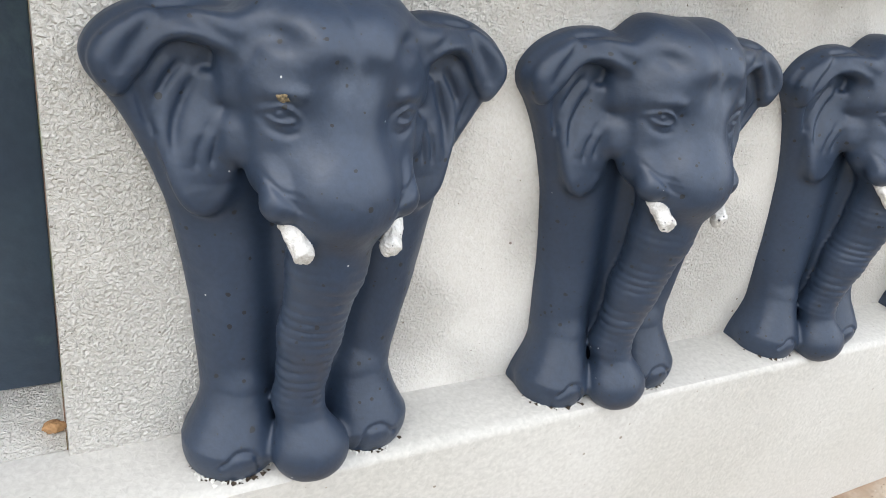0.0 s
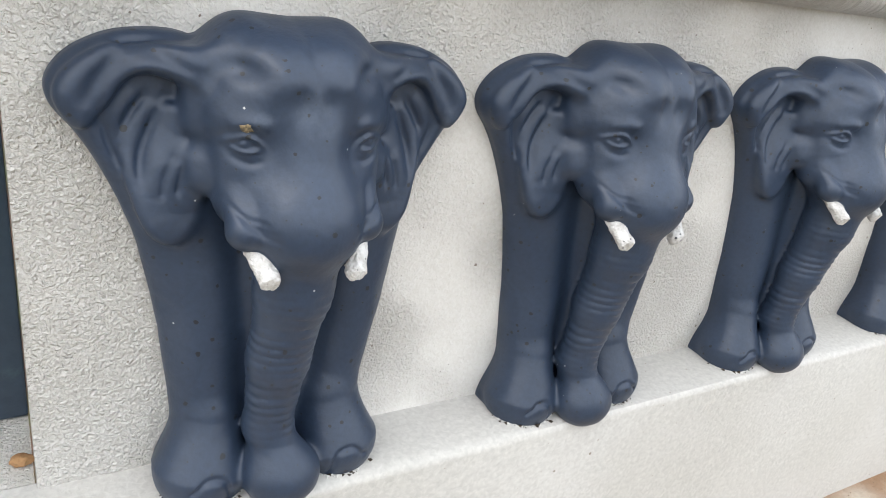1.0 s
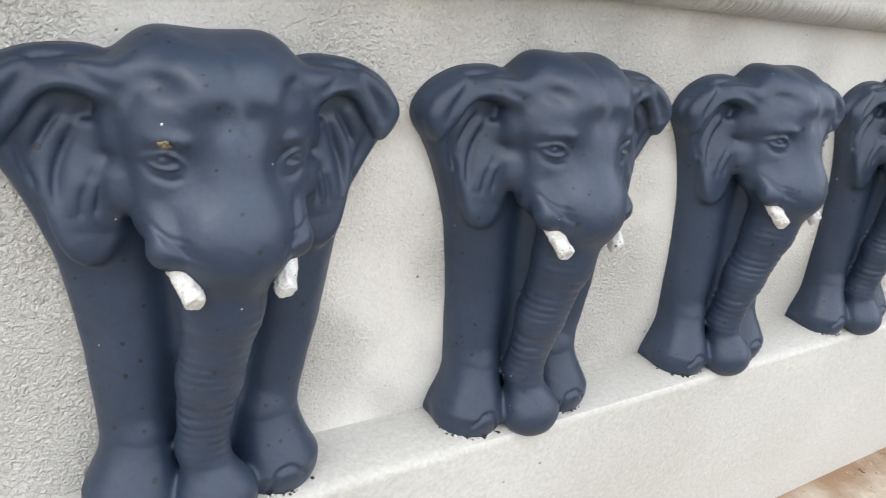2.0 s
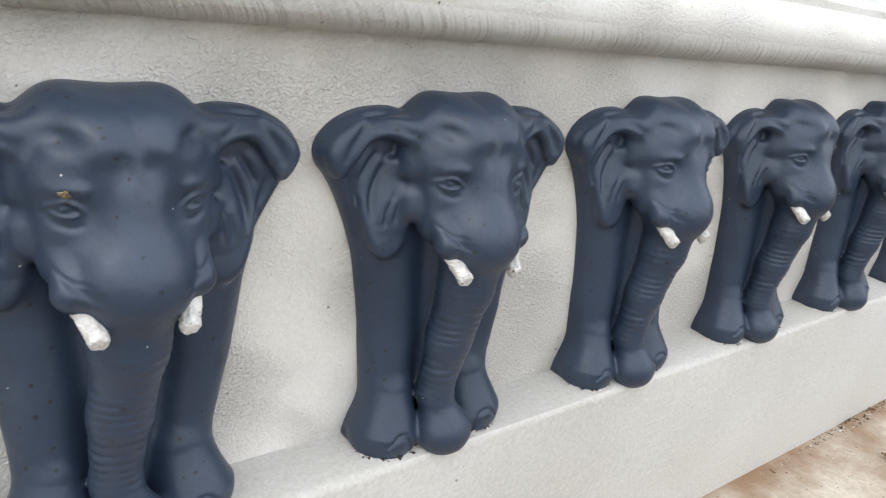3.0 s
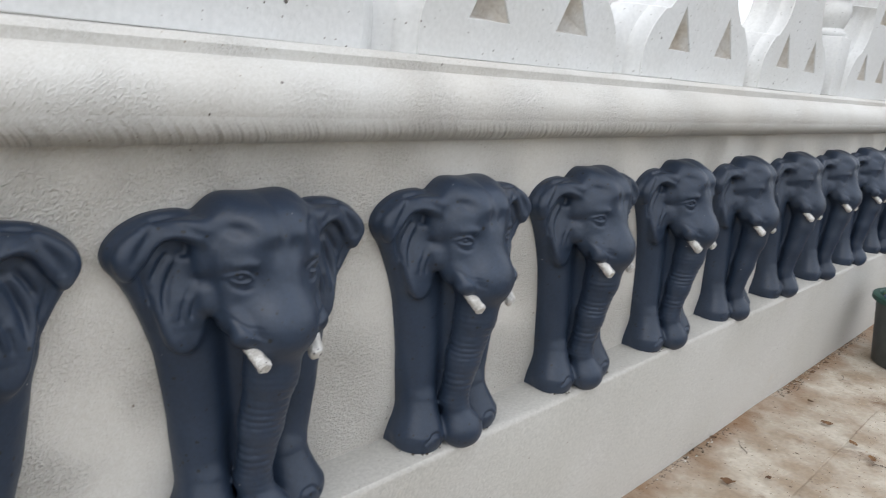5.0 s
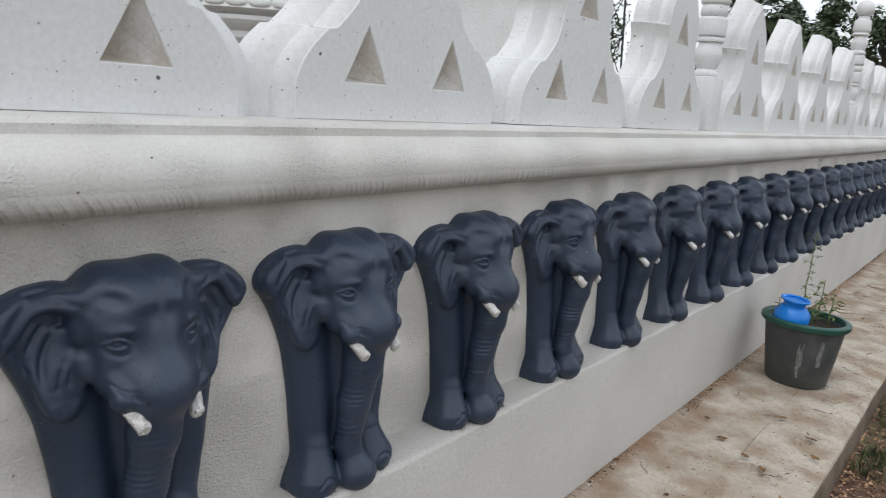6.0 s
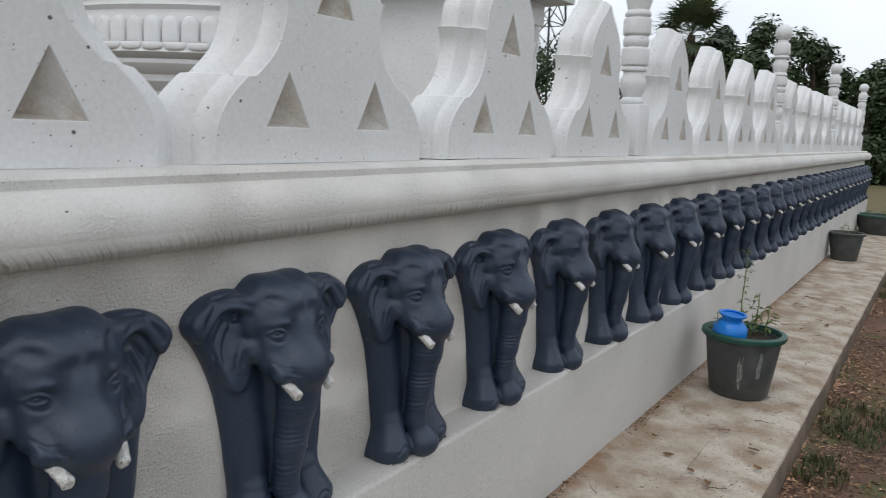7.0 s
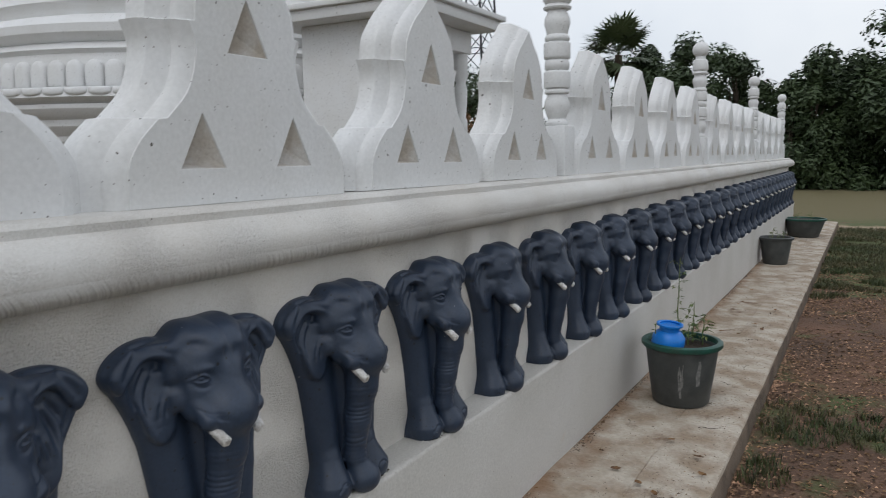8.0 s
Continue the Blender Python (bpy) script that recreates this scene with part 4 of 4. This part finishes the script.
def seedling(name, loc, stems, label, seed):
    rng = random.Random(seed)
    top = empty(name, pose(*loc))
    for dx, dy, high, bend, pairs, size in stems:
        pts = [(dx + bend * (i / 7) ** 2 + rng.uniform(-1, 1) * 0.004, dy + rng.uniform(-1, 1) * 0.004, high * i / 7) for i in range(8)]
        bm = bmesh.new()
        tube(bm, pts, 0.0042, 0.0018)
        part("stem", bm, M_LEAF, top)
        bm = bmesh.new()
        for k in range(pairs):
            f = 0.25 + 0.75 * (k + rng.random() * 0.6) / pairs
            p = Vector(pts[min(7, int(f * 7))])
            p.z = high * f
            a = rng.uniform(0, 6.28)
            reach = size * rng.uniform(0.8, 1.7)
            twig = p + Vector((math.cos(a) * reach, math.sin(a) * reach, reach * rng.uniform(0.0, 0.7)))
            tube(bm, [p, (p + twig) / 2 + Vector((0, 0, 0.006)), twig], 0.0014, 0.0008, 3)
            for j in range(rng.randint(3, 6)):
                at = p.lerp(twig, rng.uniform(0.3, 1.0))
                w = Vector((math.cos(a + rng.uniform(-1.3, 1.3)), math.sin(a + rng.uniform(-1.3, 1.3)), rng.uniform(-0.5, 0.4)))
                leaf(bm, at, w, size * rng.uniform(0.6, 1.2), size * rng.uniform(0.25, 0.42), rng)
        part("leaves", bm, M_LEAF, top, "small thin green leaves")
    return tagged(top, label, "plant")


seedling("seedling", (POT[0], POT[1], 0.292), [(0.02, 0.03, 0.50, 0.015, 13, 0.030), (0.085, -0.09, 0.17, 0.05, 12, 0.040), (0.055, -0.02, 0.13, 0.02, 8, 0.035), (0.12, -0.03, 0.24, 0.03, 7, 0.034), (-0.13, 0.11, 0.16, -0.01, 4, 0.022)],
         "thin green seedlings growing in the rimmed planter", 3)
seedling("seedling", (9.75, -0.14, 0.28), [(0.0, 0.04, 0.16, 0.0, 6, 0.03), (0.05, -0.08, 0.12, 0.03, 6, 0.03), (-0.06, -0.02, 0.14, -0.03, 5, 0.03)],
         "sparse seedlings in a dark planter", 5)
seedling("seedling", (13.1, -0.22, 0.26), [(0.1, 0.1, 0.12, 0.0, 6, 0.04), (-0.1, -0.1, 0.14, 0.03, 6, 0.04)], "low green plants in the wide tub", 6)

# ---- stone and fallen leaves ----
bm = bmesh.new()
bmesh.ops.create_icosphere(bm, subdivisions=3, radius=1.0)
for v in bm.verts:
    n = 1 + 0.35 * noise.noise(v.co * 1.6 + Vector((3, 1, 2)))
    v.co = Vector((v.co.x * 0.012 * n, v.co.y * 0.009 * n, v.co.z * 0.008 * n))
stone = mesh_object("stone", bm, M_STONE, smooth=50)
stone.matrix_basis = pose(-0.2275, 0.192, 0.486)
tagged(stone, "small rough orange stone on the white ledge", "stone")

rng = random.Random(21)
for k in range(46):
    bm = bmesh.new()
    size = rng.uniform(0.018, 0.05)
    n = 5
    top_row, low_row, ribs = [], [], []
    for i in range(n + 1):
        t = i / n
        w = size * 0.32 * math.sin(math.pi * min(0.97, max(0.04, t))) ** 0.8
        z = 0.004 + size * 0.16 * (t - 0.5) ** 2 + rng.uniform(0, 0.003)
        top_row.append(bm.verts.new((size * (t - 0.5), w, z + 0.006 * rng.random())))
        ribs.append(bm.verts.new((size * (t - 0.5), 0, z)))
        low_row.append(bm.verts.new((size * (t - 0.5), -w, z + 0.006 * rng.random())))
    for i in range(n):
        bm.faces.new((ribs[i], ribs[i + 1], top_row[i + 1], top_row[i]))
        bm.faces.new((low_row[i], low_row[i + 1], ribs[i + 1], ribs[i]))
    ob = mesh_object("fallen_leaf", bm, M_DRY)
    edge = k % 3
    x = rng.uniform(0.9, 8.5)
    y = rng.uniform(-0.02, 0.035) if edge == 0 else rng.uniform(-0.55, 0.0)
    ob.matrix_basis = pose(x, y, 0.008, rng.uniform(-6, 6), rng.uniform(-6, 6), rng.uniform(0, 360))
    tagged(ob, "curled dry brown leaf on the cement pavement", "leaf", "fallen leaves on the pavement")


def scatter(name, count, seed, area, make, mat, label, category):
    """Many small bits in one mesh."""
    rng = random.Random(seed)
    V, F = [], []
    for _ in range(count):
        x, y, z = area(rng)
        make(rng, x, y, z, V, F)
    me = bpy.data.meshes.new(name)
    me.from_pydata(V, [], F)
    return tagged(link_mesh(name, me, mat), label, category, kind="stuff")


def crumb(rng, x, y, z, V, F):
    s = 0.002 + 0.012 * rng.random() ** 2.0
    b = len(V)
    V.extend([(x + s * rng.uniform(0.6, 1.2), y, z), (x - s, y + s * 0.7, z), (x - s * 0.4, y - s, z), (x, y, z + s * rng.uniform(0.5, 1.0))])
    F.extend([(b, b + 1, b + 3), (b + 1, b + 2, b + 3), (b + 2, b, b + 3)])


def speck(rng, x, y, z, V, F):
    s = 0.0012 + 0.004 * rng.random() ** 2
    b = len(V)
    V.extend([(x + s, y + s * rng.uniform(-0.5, 0.5), z), (x - s * 0.8, y + s * 0.7, z), (x - s * 0.4, y - s, z), (x, y, z + s * 0.6)])
    F.extend([(b, b + 1, b + 3), (b + 1, b + 2, b + 3), (b + 2, b, b + 3)])


def blade(rng, x, y, z, V, F):
    for _ in range(rng.randint(5, 12)):
        a, h, w = rng.uniform(0, 6.28), rng.uniform(0.025, 0.085), rng.uniform(0.002, 0.0045)
        px, py = x + rng.uniform(-0.02, 0.02), y + rng.uniform(-0.02, 0.02)
        lean = rng.uniform(0.2, 0.9) * h
        b = len(V)
        c, s = math.cos(a), math.sin(a)
        V.extend([(px - s * w, py + c * w, z), (px + s * w, py - c * w, z), (px + c * lean * 0.4 + s * w * 0.7, py + s * lean * 0.4 - c * w * 0.7, z + h * 0.65),
                  (px + c * lean * 0.4 - s * w * 0.7, py + s * lean * 0.4 + c * w * 0.7, z + h * 0.65), (px + c * lean, py + s * lean, z + h)])
        F.extend([(b, b + 1, b + 2, b + 3), (b + 3, b + 2, b + 4)])


def edge_area(rng):
    return rng.uniform(0.5, 10), 0.05 - abs(rng.gauss(0, 0.02)), 0.003


def pave_area(rng):
    return rng.uniform(0.5, 9), rng.uniform(-0.58, 0.03), -0.002


def grass_area(rng):
    while True:
        x, y = rng.uniform(1.8, 16), rng.uniform(-4.0, -0.63)
        p = noise.noise(Vector((x * 1.5, y * 1.5, 8)))
        green = 0.02 if x < 4.6 else (0.40 if x < 8.8 else -0.25)
        if p > green:
            return x, y, -0.135


def dirt_area(rng):
    return rng.uniform(1.8, 12), -0.62 - 3.2 * rng.random() ** 1.6, -0.124


scatter("wall_foot_debris", 4200, 31, edge_area, speck, M_SOIL, "dark crumbs and litter along the foot of the wall", "debris")
def feet_area(rng):
    """Round the front of the elephants' feet, on the ledge."""
    a = rng.uniform(0.15, math.pi - 0.15)
    r = 0.0515 + abs(rng.gauss(0, 0.0028))
    d = 0.044 + r * math.sin(a)
    u = rng.choice((-0.085, 0.085)) + r * math.cos(a)
    return START + SPACE * rng.randrange(6) + u, FACE - min(d, 0.108), LEDGE_TOP + 0.0005


scatter("ledge_crumbs", 320, 37, feet_area, speck, M_SOIL, "dark crumbs round the elephants' feet on the ledge", "debris")
scatter("ledge_flakes", 500, 38, feet_area, speck, M_FLAKE, "white paint crumbs round the elephants' feet on the ledge", "debris")
scatter("pavement_grit", 5000, 32, pave_area, speck, M_LITTER, "brown grit on the cement pavement", "grit")
scatter("gravel", 34000, 33, dirt_area, crumb, M_PEBBLE, "brown gravel and bits of earth beside the pavement", "gravel")
def flake(rng, x, y, z, V, F):
    s, a, tilt = rng.uniform(0.006, 0.020), rng.uniform(0, 6.28), rng.uniform(-0.4, 0.4)
    c, n = math.cos(a) * s, math.sin(a) * s
    b = len(V)
    V.extend([(x - c, y - n, z), (x - n * 0.4, y + c * 0.4, z + s * 0.2), (x + c, y + n, z + s * tilt * 0.8), (x + n * 0.4, y - c * 0.4, z + s * 0.3)])
    F.extend([(b, b + 1, b + 2), (b, b + 2, b + 3)])


def litter_area(rng):
    return rng.uniform(1.8, 10), -0.63 - abs(rng.gauss(0, 1.0)), -0.118


scatter("leaf_litter", 12000, 36, litter_area, flake, M_LITTER, "brown leaf litter and chips on the earth", "litter")
scatter("paint_flakes", 700, 35, edge_area, speck, M_FLAKE, "white paint flakes along the foot of the wall", "debris")
scatter("grass", 13000, 34, grass_area, blade, M_GRASS, "short patchy green and straw grass beside the pavement", "grass")

rng = random.Random(77)
for k in range(16):
    bm = bmesh.new()
    length, bend = rng.uniform(0.03, 0.10), rng.uniform(-0.5, 0.5)
    tube(bm, [(length * (i / 6 - 0.5), bend * length * ((i / 6) ** 2 - (i / 6)), 0.003 + 0.003 * math.sin(i * 1.3)) for i in range(7)], 0.0016, 0.0009, 5)
    ob = mesh_object("twig", bm, M_BARK, smooth=60)
    ob.matrix_basis = pose(rng.uniform(1.2, 6.5), rng.uniform(-0.5, 0.03), 0.001, 0, 0, rng.uniform(0, 360))
    tagged(ob, "thin dry brown twig on the cement pavement", "twig", "twigs on the pavement")

# ---- stupa behind the wall ----
SX, SY = 6.9, 6.5
stupa = empty("stupa", pose(SX, SY, -0.15))
part("drum", lathe([(2.72, 0.0), (2.72, 1.68), (2.74, 1.70), (2.74, 1.75), (2.80, 1.80), (2.83, 1.84), (2.83, 1.90), (2.90, 1.95), (2.93, 2.00), (2.93, 2.04), (2.60, 2.06)], 128), M_MERLON, stupa, "white drum with stepped mouldings", smooth=30)
for k in range(44):
    a = 2 * math.pi * k / 44
    m = Matrix.Rotation(a, 4, "Z")
    if k % 2 == 0:
        bm = box((-0.09, -2.775, 0.0), (0.09, -2.70, 1.68), 0.01)
        bmesh.ops.transform(bm, matrix=m, verts=bm.verts[:])
        part("pilaster", bm, M_MERLON, stupa)
lower_band = part("lower_band", lathe([(2.86, 2.04), (2.92, 2.05), (2.98, 2.10), (2.95, 2.17), (2.86, 2.20)], 128), M_MERLON, stupa, "lower lotus band", smooth=40)
stepped_crown = part("stepped_crown", lathe([(2.60, 2.05), (2.72, 2.20), (2.74, 2.44), (2.72, 2.52), (2.76, 2.56), (2.62, 2.64), (2.66, 2.66), (2.72, 2.72), (2.72, 2.80), (2.64, 2.88), (2.50, 2.92), (2.52, 2.98), (2.55, 3.04),
                            (2.50, 3.12), (2.36, 3.16), (2.36, 3.30), (2.28, 3.34), (2.30, 3.42), (2.20, 3.50)], 128), M_MERLON, stupa, "stepped white rings", smooth=35)
part("dome", lathe([(2.15, 3.48), (2.2, 3.9), (2.1, 4.5), (1.8, 5.1), (1.3, 5.6), (0.7, 5.9), (0.4, 6.0), (0.4, 6.5), (0.25, 6.6), (0.12, 8.0), (0.02, 8.6)], 96), M_MERLON, stupa, "white bell dome with a spire", smooth=40)


def petal_mesh(w, h, t):
    """An upright rounded lotus petal with a raised rim."""
    bm = bmesh.new()
    n, rows = 10, []
    for shrink, out in ((1.0, 0.0), (0.96, t * 0.6), (0.84, t * 0.9), (0.55, t * 1.05), (0.2, t * 1.1)):
        row = []
        for i in range(n + 1):
            a = math.pi * i / n
            x, z = -math.cos(a) * w / 2, h * 0.55 + math.sin(a) * h * 0.45
            row.append(bm.verts.new((x * shrink, -out, h * 0.5 + (z - h * 0.5) * shrink)))
        row.insert(0, bm.verts.new((-w / 2 * shrink, -out, h * 0.5 - h * 0.5 * shrink)))
        row.append(bm.verts.new((w / 2 * shrink, -out, h * 0.5 - h * 0.5 * shrink)))
        rows.append(row)
    for a, b in zip(rows, rows[1:]):
        for i in range(len(a)):
            bm.faces.new((a[i], a[(i + 1) % len(a)], b[(i + 1) % len(a)], b[i]))
    bm.faces.new(rows[-1])
    bmesh.ops.recalc_face_normals(bm, faces=bm.faces[:])
    me = bpy.data.meshes.new("petal")
    bm.to_mesh(me)
    bm.free()
    me.materials.append(M_MERLON)
    for p in me.polygons:
        p.use_smooth = True
    return me


petal_up, petal_low = petal_mesh(0.182, 0.26, 0.06), petal_mesh(0.215, 0.085, 0.06)
for k in range(92):
    a = 2 * math.pi * k / 92
    ob = new("petal", petal_up)
    ob.parent = stepped_crown
    ob.matrix_basis = Matrix.Rotation(a, 4, "Z") @ pose(0, -2.74, 2.20)
    if k < 84:
        ob = new("petal", petal_low)
        ob.parent = lower_band
        ob.matrix_basis = Matrix.Rotation(2 * math.pi * k / 84, 4, "Z") @ pose(0, -2.93, 2.19) @ Matrix.Rotation(math.pi, 4, "Y")
tagged(stupa, "white stupa with lotus petal bands and stepped rings", "stupa")

# ---- small shrine house beside the stupa ----
house = empty("shrine_house", pose(5.16, 2.2, -0.15))
part("wall", box((0, 0, 0), (0.70, 1.13, 2.66), 0.01), M_MERLON, house, "plain white wall", smooth=40)
part("roof", box((-0.23, -0.23, 2.66), (1.24, 1.40, 2.75), 0.012), M_MERLON, house, "flat white roof slab with eaves", smooth=40)
part("roof_edge", box((-0.27, -0.27, 2.75), (1.28, 1.44, 2.80), 0.010), M_MERLON, house, smooth=40)
part("beam", box((0.702, 0.02, 2.46), (1.13, 0.18, 2.658), 0.01), M_MERLON, house, smooth=40)
col = lathe([(0.07, 0.0), (0.07, 0.9), (0.045, 0.92), (0.065, 1.0), (0.065, 1.2), (0.045, 1.23), (0.06, 1.25), (0.06, 1.4), (0.045, 1.42), (0.058, 1.5), (0.06, 1.65), (0.045, 1.7), (0.06, 1.72), (0.06, 1.85), (0.045, 1.87),
             (0.058, 2.0), (0.06, 2.15), (0.045, 2.2), (0.07, 2.25), (0.07, 2.459)], 28)
bmesh.ops.translate(col, verts=col.verts[:], vec=(1.05, 0.10, 0))
part("column", col, M_MERLON, house, "turned white column", smooth=45)
tagged(house, "small white shrine house with a flat overhanging roof", "building")

# ---- lattice mast far off ----
mast = empty("lattice_mast", pose(54.0, 27.0, -0.15))


def half_width(z):
    return 1.9 - 1.35 * z / 30


for sx, sy in ((-1, -1), (1, -1), (1, 1), (-1, 1)):
    bm = bmesh.new()
    tube(bm, [(sx * half_width(0), sy * half_width(0), 0), (sx * half_width(15), sy * half_width(15), 15), (sx * half_width(30), sy * half_width(30), 30)], 0.10, 0.08, 6)
    part("leg", bm, M_STEEL, mast)
corners = [(-1, -1), (1, -1), (1, 1), (-1, 1)]
z = 0.0
while z < 28:
    z2 = z + 1.9 * half_width(z)
    for i in range(4):
        a, b = corners[i], corners[(i + 1) % 4]
        wa, wb = half_width(z), half_width(z2)
        bm = bmesh.new()
        tube(bm, [(a[0] * wa, a[1] * wa, z), (b[0] * wb, b[1] * wb, z2)], 0.05, 0.05, 4)
        tube(bm, [(b[0] * wa, b[1] * wa, z), (a[0] * wb, a[1] * wb, z2)], 0.05, 0.05, 4)
        tube(bm, [(a[0] * wb, a[1] * wb, z2), (b[0] * wb, b[1] * wb, z2)], 0.05, 0.05, 4)
        part("bracing", bm, M_STEEL, mast)
    z = z2
tagged(mast, "dark steel lattice mast far behind the wall", "mast")


# ---- trees ----
def tree(name, loc, high, spread, trunk_r, leaves, size, seed, label, low=0.3, mat=None):
    """A trunk with limbs, and a crown of clumps of small leaves with gaps."""
    rng = random.Random(seed)
    top = empty(name, pose(*loc))
    bm = bmesh.new()
    fork = high * low
    tube(bm, [(0, 0, 0), (0.05 * spread * rng.uniform(-1, 1), 0.05 * spread, fork * 0.6), (0, 0, fork), (0.1, 0.1, high * 0.8)], trunk_r, trunk_r * 0.35, 8)
    clumps = []
    for k in range(22):
        a, t = rng.uniform(0, 6.28), rng.random()
        r = spread * (0.35 + 0.65 * rng.random()) * (1 - 0.55 * max(0, t - 0.45))
        end = Vector((r * math.cos(a), r * math.sin(a), fork * 0.8 + (high - fork * 0.8) * t))
        base = Vector((0, 0, fork + (end.z - fork) * 0.35))
        tube(bm, [base, base.lerp(end, 0.5) + Vector((0, 0, 0.1 * spread)), end], trunk_r * 0.35, trunk_r * 0.08, 5)
        for _ in range(3):
            clumps.append((end + Vector([rng.gauss(0, 0.14 * spread) for _ in range(3)]), spread * rng.uniform(0.22, 0.42)))
    part("trunk", bm, M_BARK, top, "branching brown trunk", smooth=60)
    V, F = [], []
    for _ in range(leaves):
        c, r = clumps[rng.randrange(len(clumps))]
        d = Vector([rng.gauss(0, 1) for _ in range(3)]).normalized()
        p = c + d * r * rng.random() ** 0.45 * Vector((1, 1, 0.75)).length / 1.6
        if p.z < 0.05:
            p.z = 0.05 + 0.3 * rng.random()
        n = (d + Vector((0, 0, 0.7)) + Vector([rng.gauss(0, 0.5) for _ in range(3)])).normalized()
        a = n.orthogonal().normalized()
        a = Matrix.Rotation(rng.uniform(0, 6.28), 3, n) @ a
        b = n.cross(a)
        s = size * rng.uniform(0.5, 1.3)
        i = len(V)
        V.extend([tuple(p - a * s), tuple(p - b * s * 0.4), tuple(p + a * s - n * s * 0.2), tuple(p + b * s * 0.4)])
        F.append((i, i + 1, i + 2, i + 3))
    me = bpy.data.meshes.new("crown")
    me.from_pydata(V, [], F)
    link_mesh("crown", me, mat or M_TREE, top, "dark green crown of small leaves")
    return tagged(top, label, "tree")


def fan_palm(loc, high, seed, label):
    rng = random.Random(seed)
    top = empty("palm_tree", pose(*loc))
    bm = bmesh.new()
    tube(bm, [(0, 0, 0), (0.05, 0, high * 0.5), (0, 0.05, high)], 0.26, 0.17, 10)
    part("trunk", bm, M_BARK, top, smooth=60)
    V, F = [], []
    for k in range(62):
        a, e = rng.uniform(0, 6.28), rng.uniform(-1.0, 1.45)
        way = Vector((math.cos(a) * math.cos(e), math.sin(a) * math.cos(e), math.sin(e)))
        stalk = rng.uniform(0.7, 1.2)
        hub = Vector((0, 0.05, high)) + way * stalk
        side = way.cross(Vector((0, 0, 1)) if abs(way.z) < 0.95 else Vector((1, 0, 0))).normalized()
        up = side.cross(way)
        i = len(V)
        root = Vector((0, 0.05, high))
        V.extend([tuple(root - side * 0.02), tuple(root + side * 0.02), tuple(hub + side * 0.015), tuple(hub - side * 0.015)])
        F.append((i, i + 1, i + 2, i + 3))
        for j in range(17):
            b = radians(-115 + 230 * j / 16)
            ray = (way * math.cos(b) + side * math.sin(b)).normalized()
            length = rng.uniform(0.8, 1.15) * (1 - 0.25 * abs(b) / 2)
            wide = 0.055
            across = up.cross(ray).normalized()
            tipp = hub + ray * length - Vector((0, 0, 0.10 + 0.06 * rng.random()))
            i = len(V)
            V.extend([tuple(hub), tuple(hub + ray * length * 0.55 + across * wide + up * 0.02), tuple(tipp), tuple(hub + ray * length * 0.55 - across * wide + up * 0.02)])
            F.append((i, i + 1, i + 2, i + 3))
    me = bpy.data.meshes.new("fronds")
    me.from_pydata(V, [], F)
    link_mesh("fronds", me, M_PALM, top, "spiky fan-shaped fronds")
    return tagged(top, label, "palm")


fan_palm((33.1, 8.8, -0.15), 5.9, 2, "fan palm with spiky round crown behind the wall")
tree("tree", (34.5, 6.9, -0.15), 6.2, 2.3, 0.22, 18000, 0.15, 12, "broad dark green tree behind the parapet", 0.25)
tree("tree", (34.0, 3.9, -0.15), 5.3, 1.7, 0.2, 17000, 0.13, 13, "round dark green tree behind the parapet", 0.15)
for k, (x, y, high, spread) in enumerate(((33.5, 1.0, 4.9, 1.5), (35.0, -0.3, 5.3, 1.8), (34.0, -2.6, 6.6, 2.4), (36.0, -5.5, 6.4, 2.6), (37.0, -9.0, 6.0, 2.8))):
    tree("tree", (x, y, -0.15), high, spread, 0.2, 18000, 0.14, 40 + k, "dense dark green tree at the edge of the lawn", 0.08)
for k in range(20):
    tree("bush", (33.0 + (k % 3) * 0.9, 12.5 - 1.2 * k, -0.15), 3.0 + 0.5 * (k % 2), 1.5, 0.07, 7000, 0.115, 60 + k, "dense dark shrub in the hedge beyond the lawn", 0.03)
tree("tree", (30.5, 15.6, -0.15), 5.4, 2.2, 0.2, 9000, 0.12, 91, "dark green tree behind the lattice mast", 0.2)
tree("bush", (22.0, 11.2, -0.15), 2.9, 0.8, 0.06, 1500, 0.11, 92, "withered shrub with brown hanging leaves", 0.3, M_DRY)
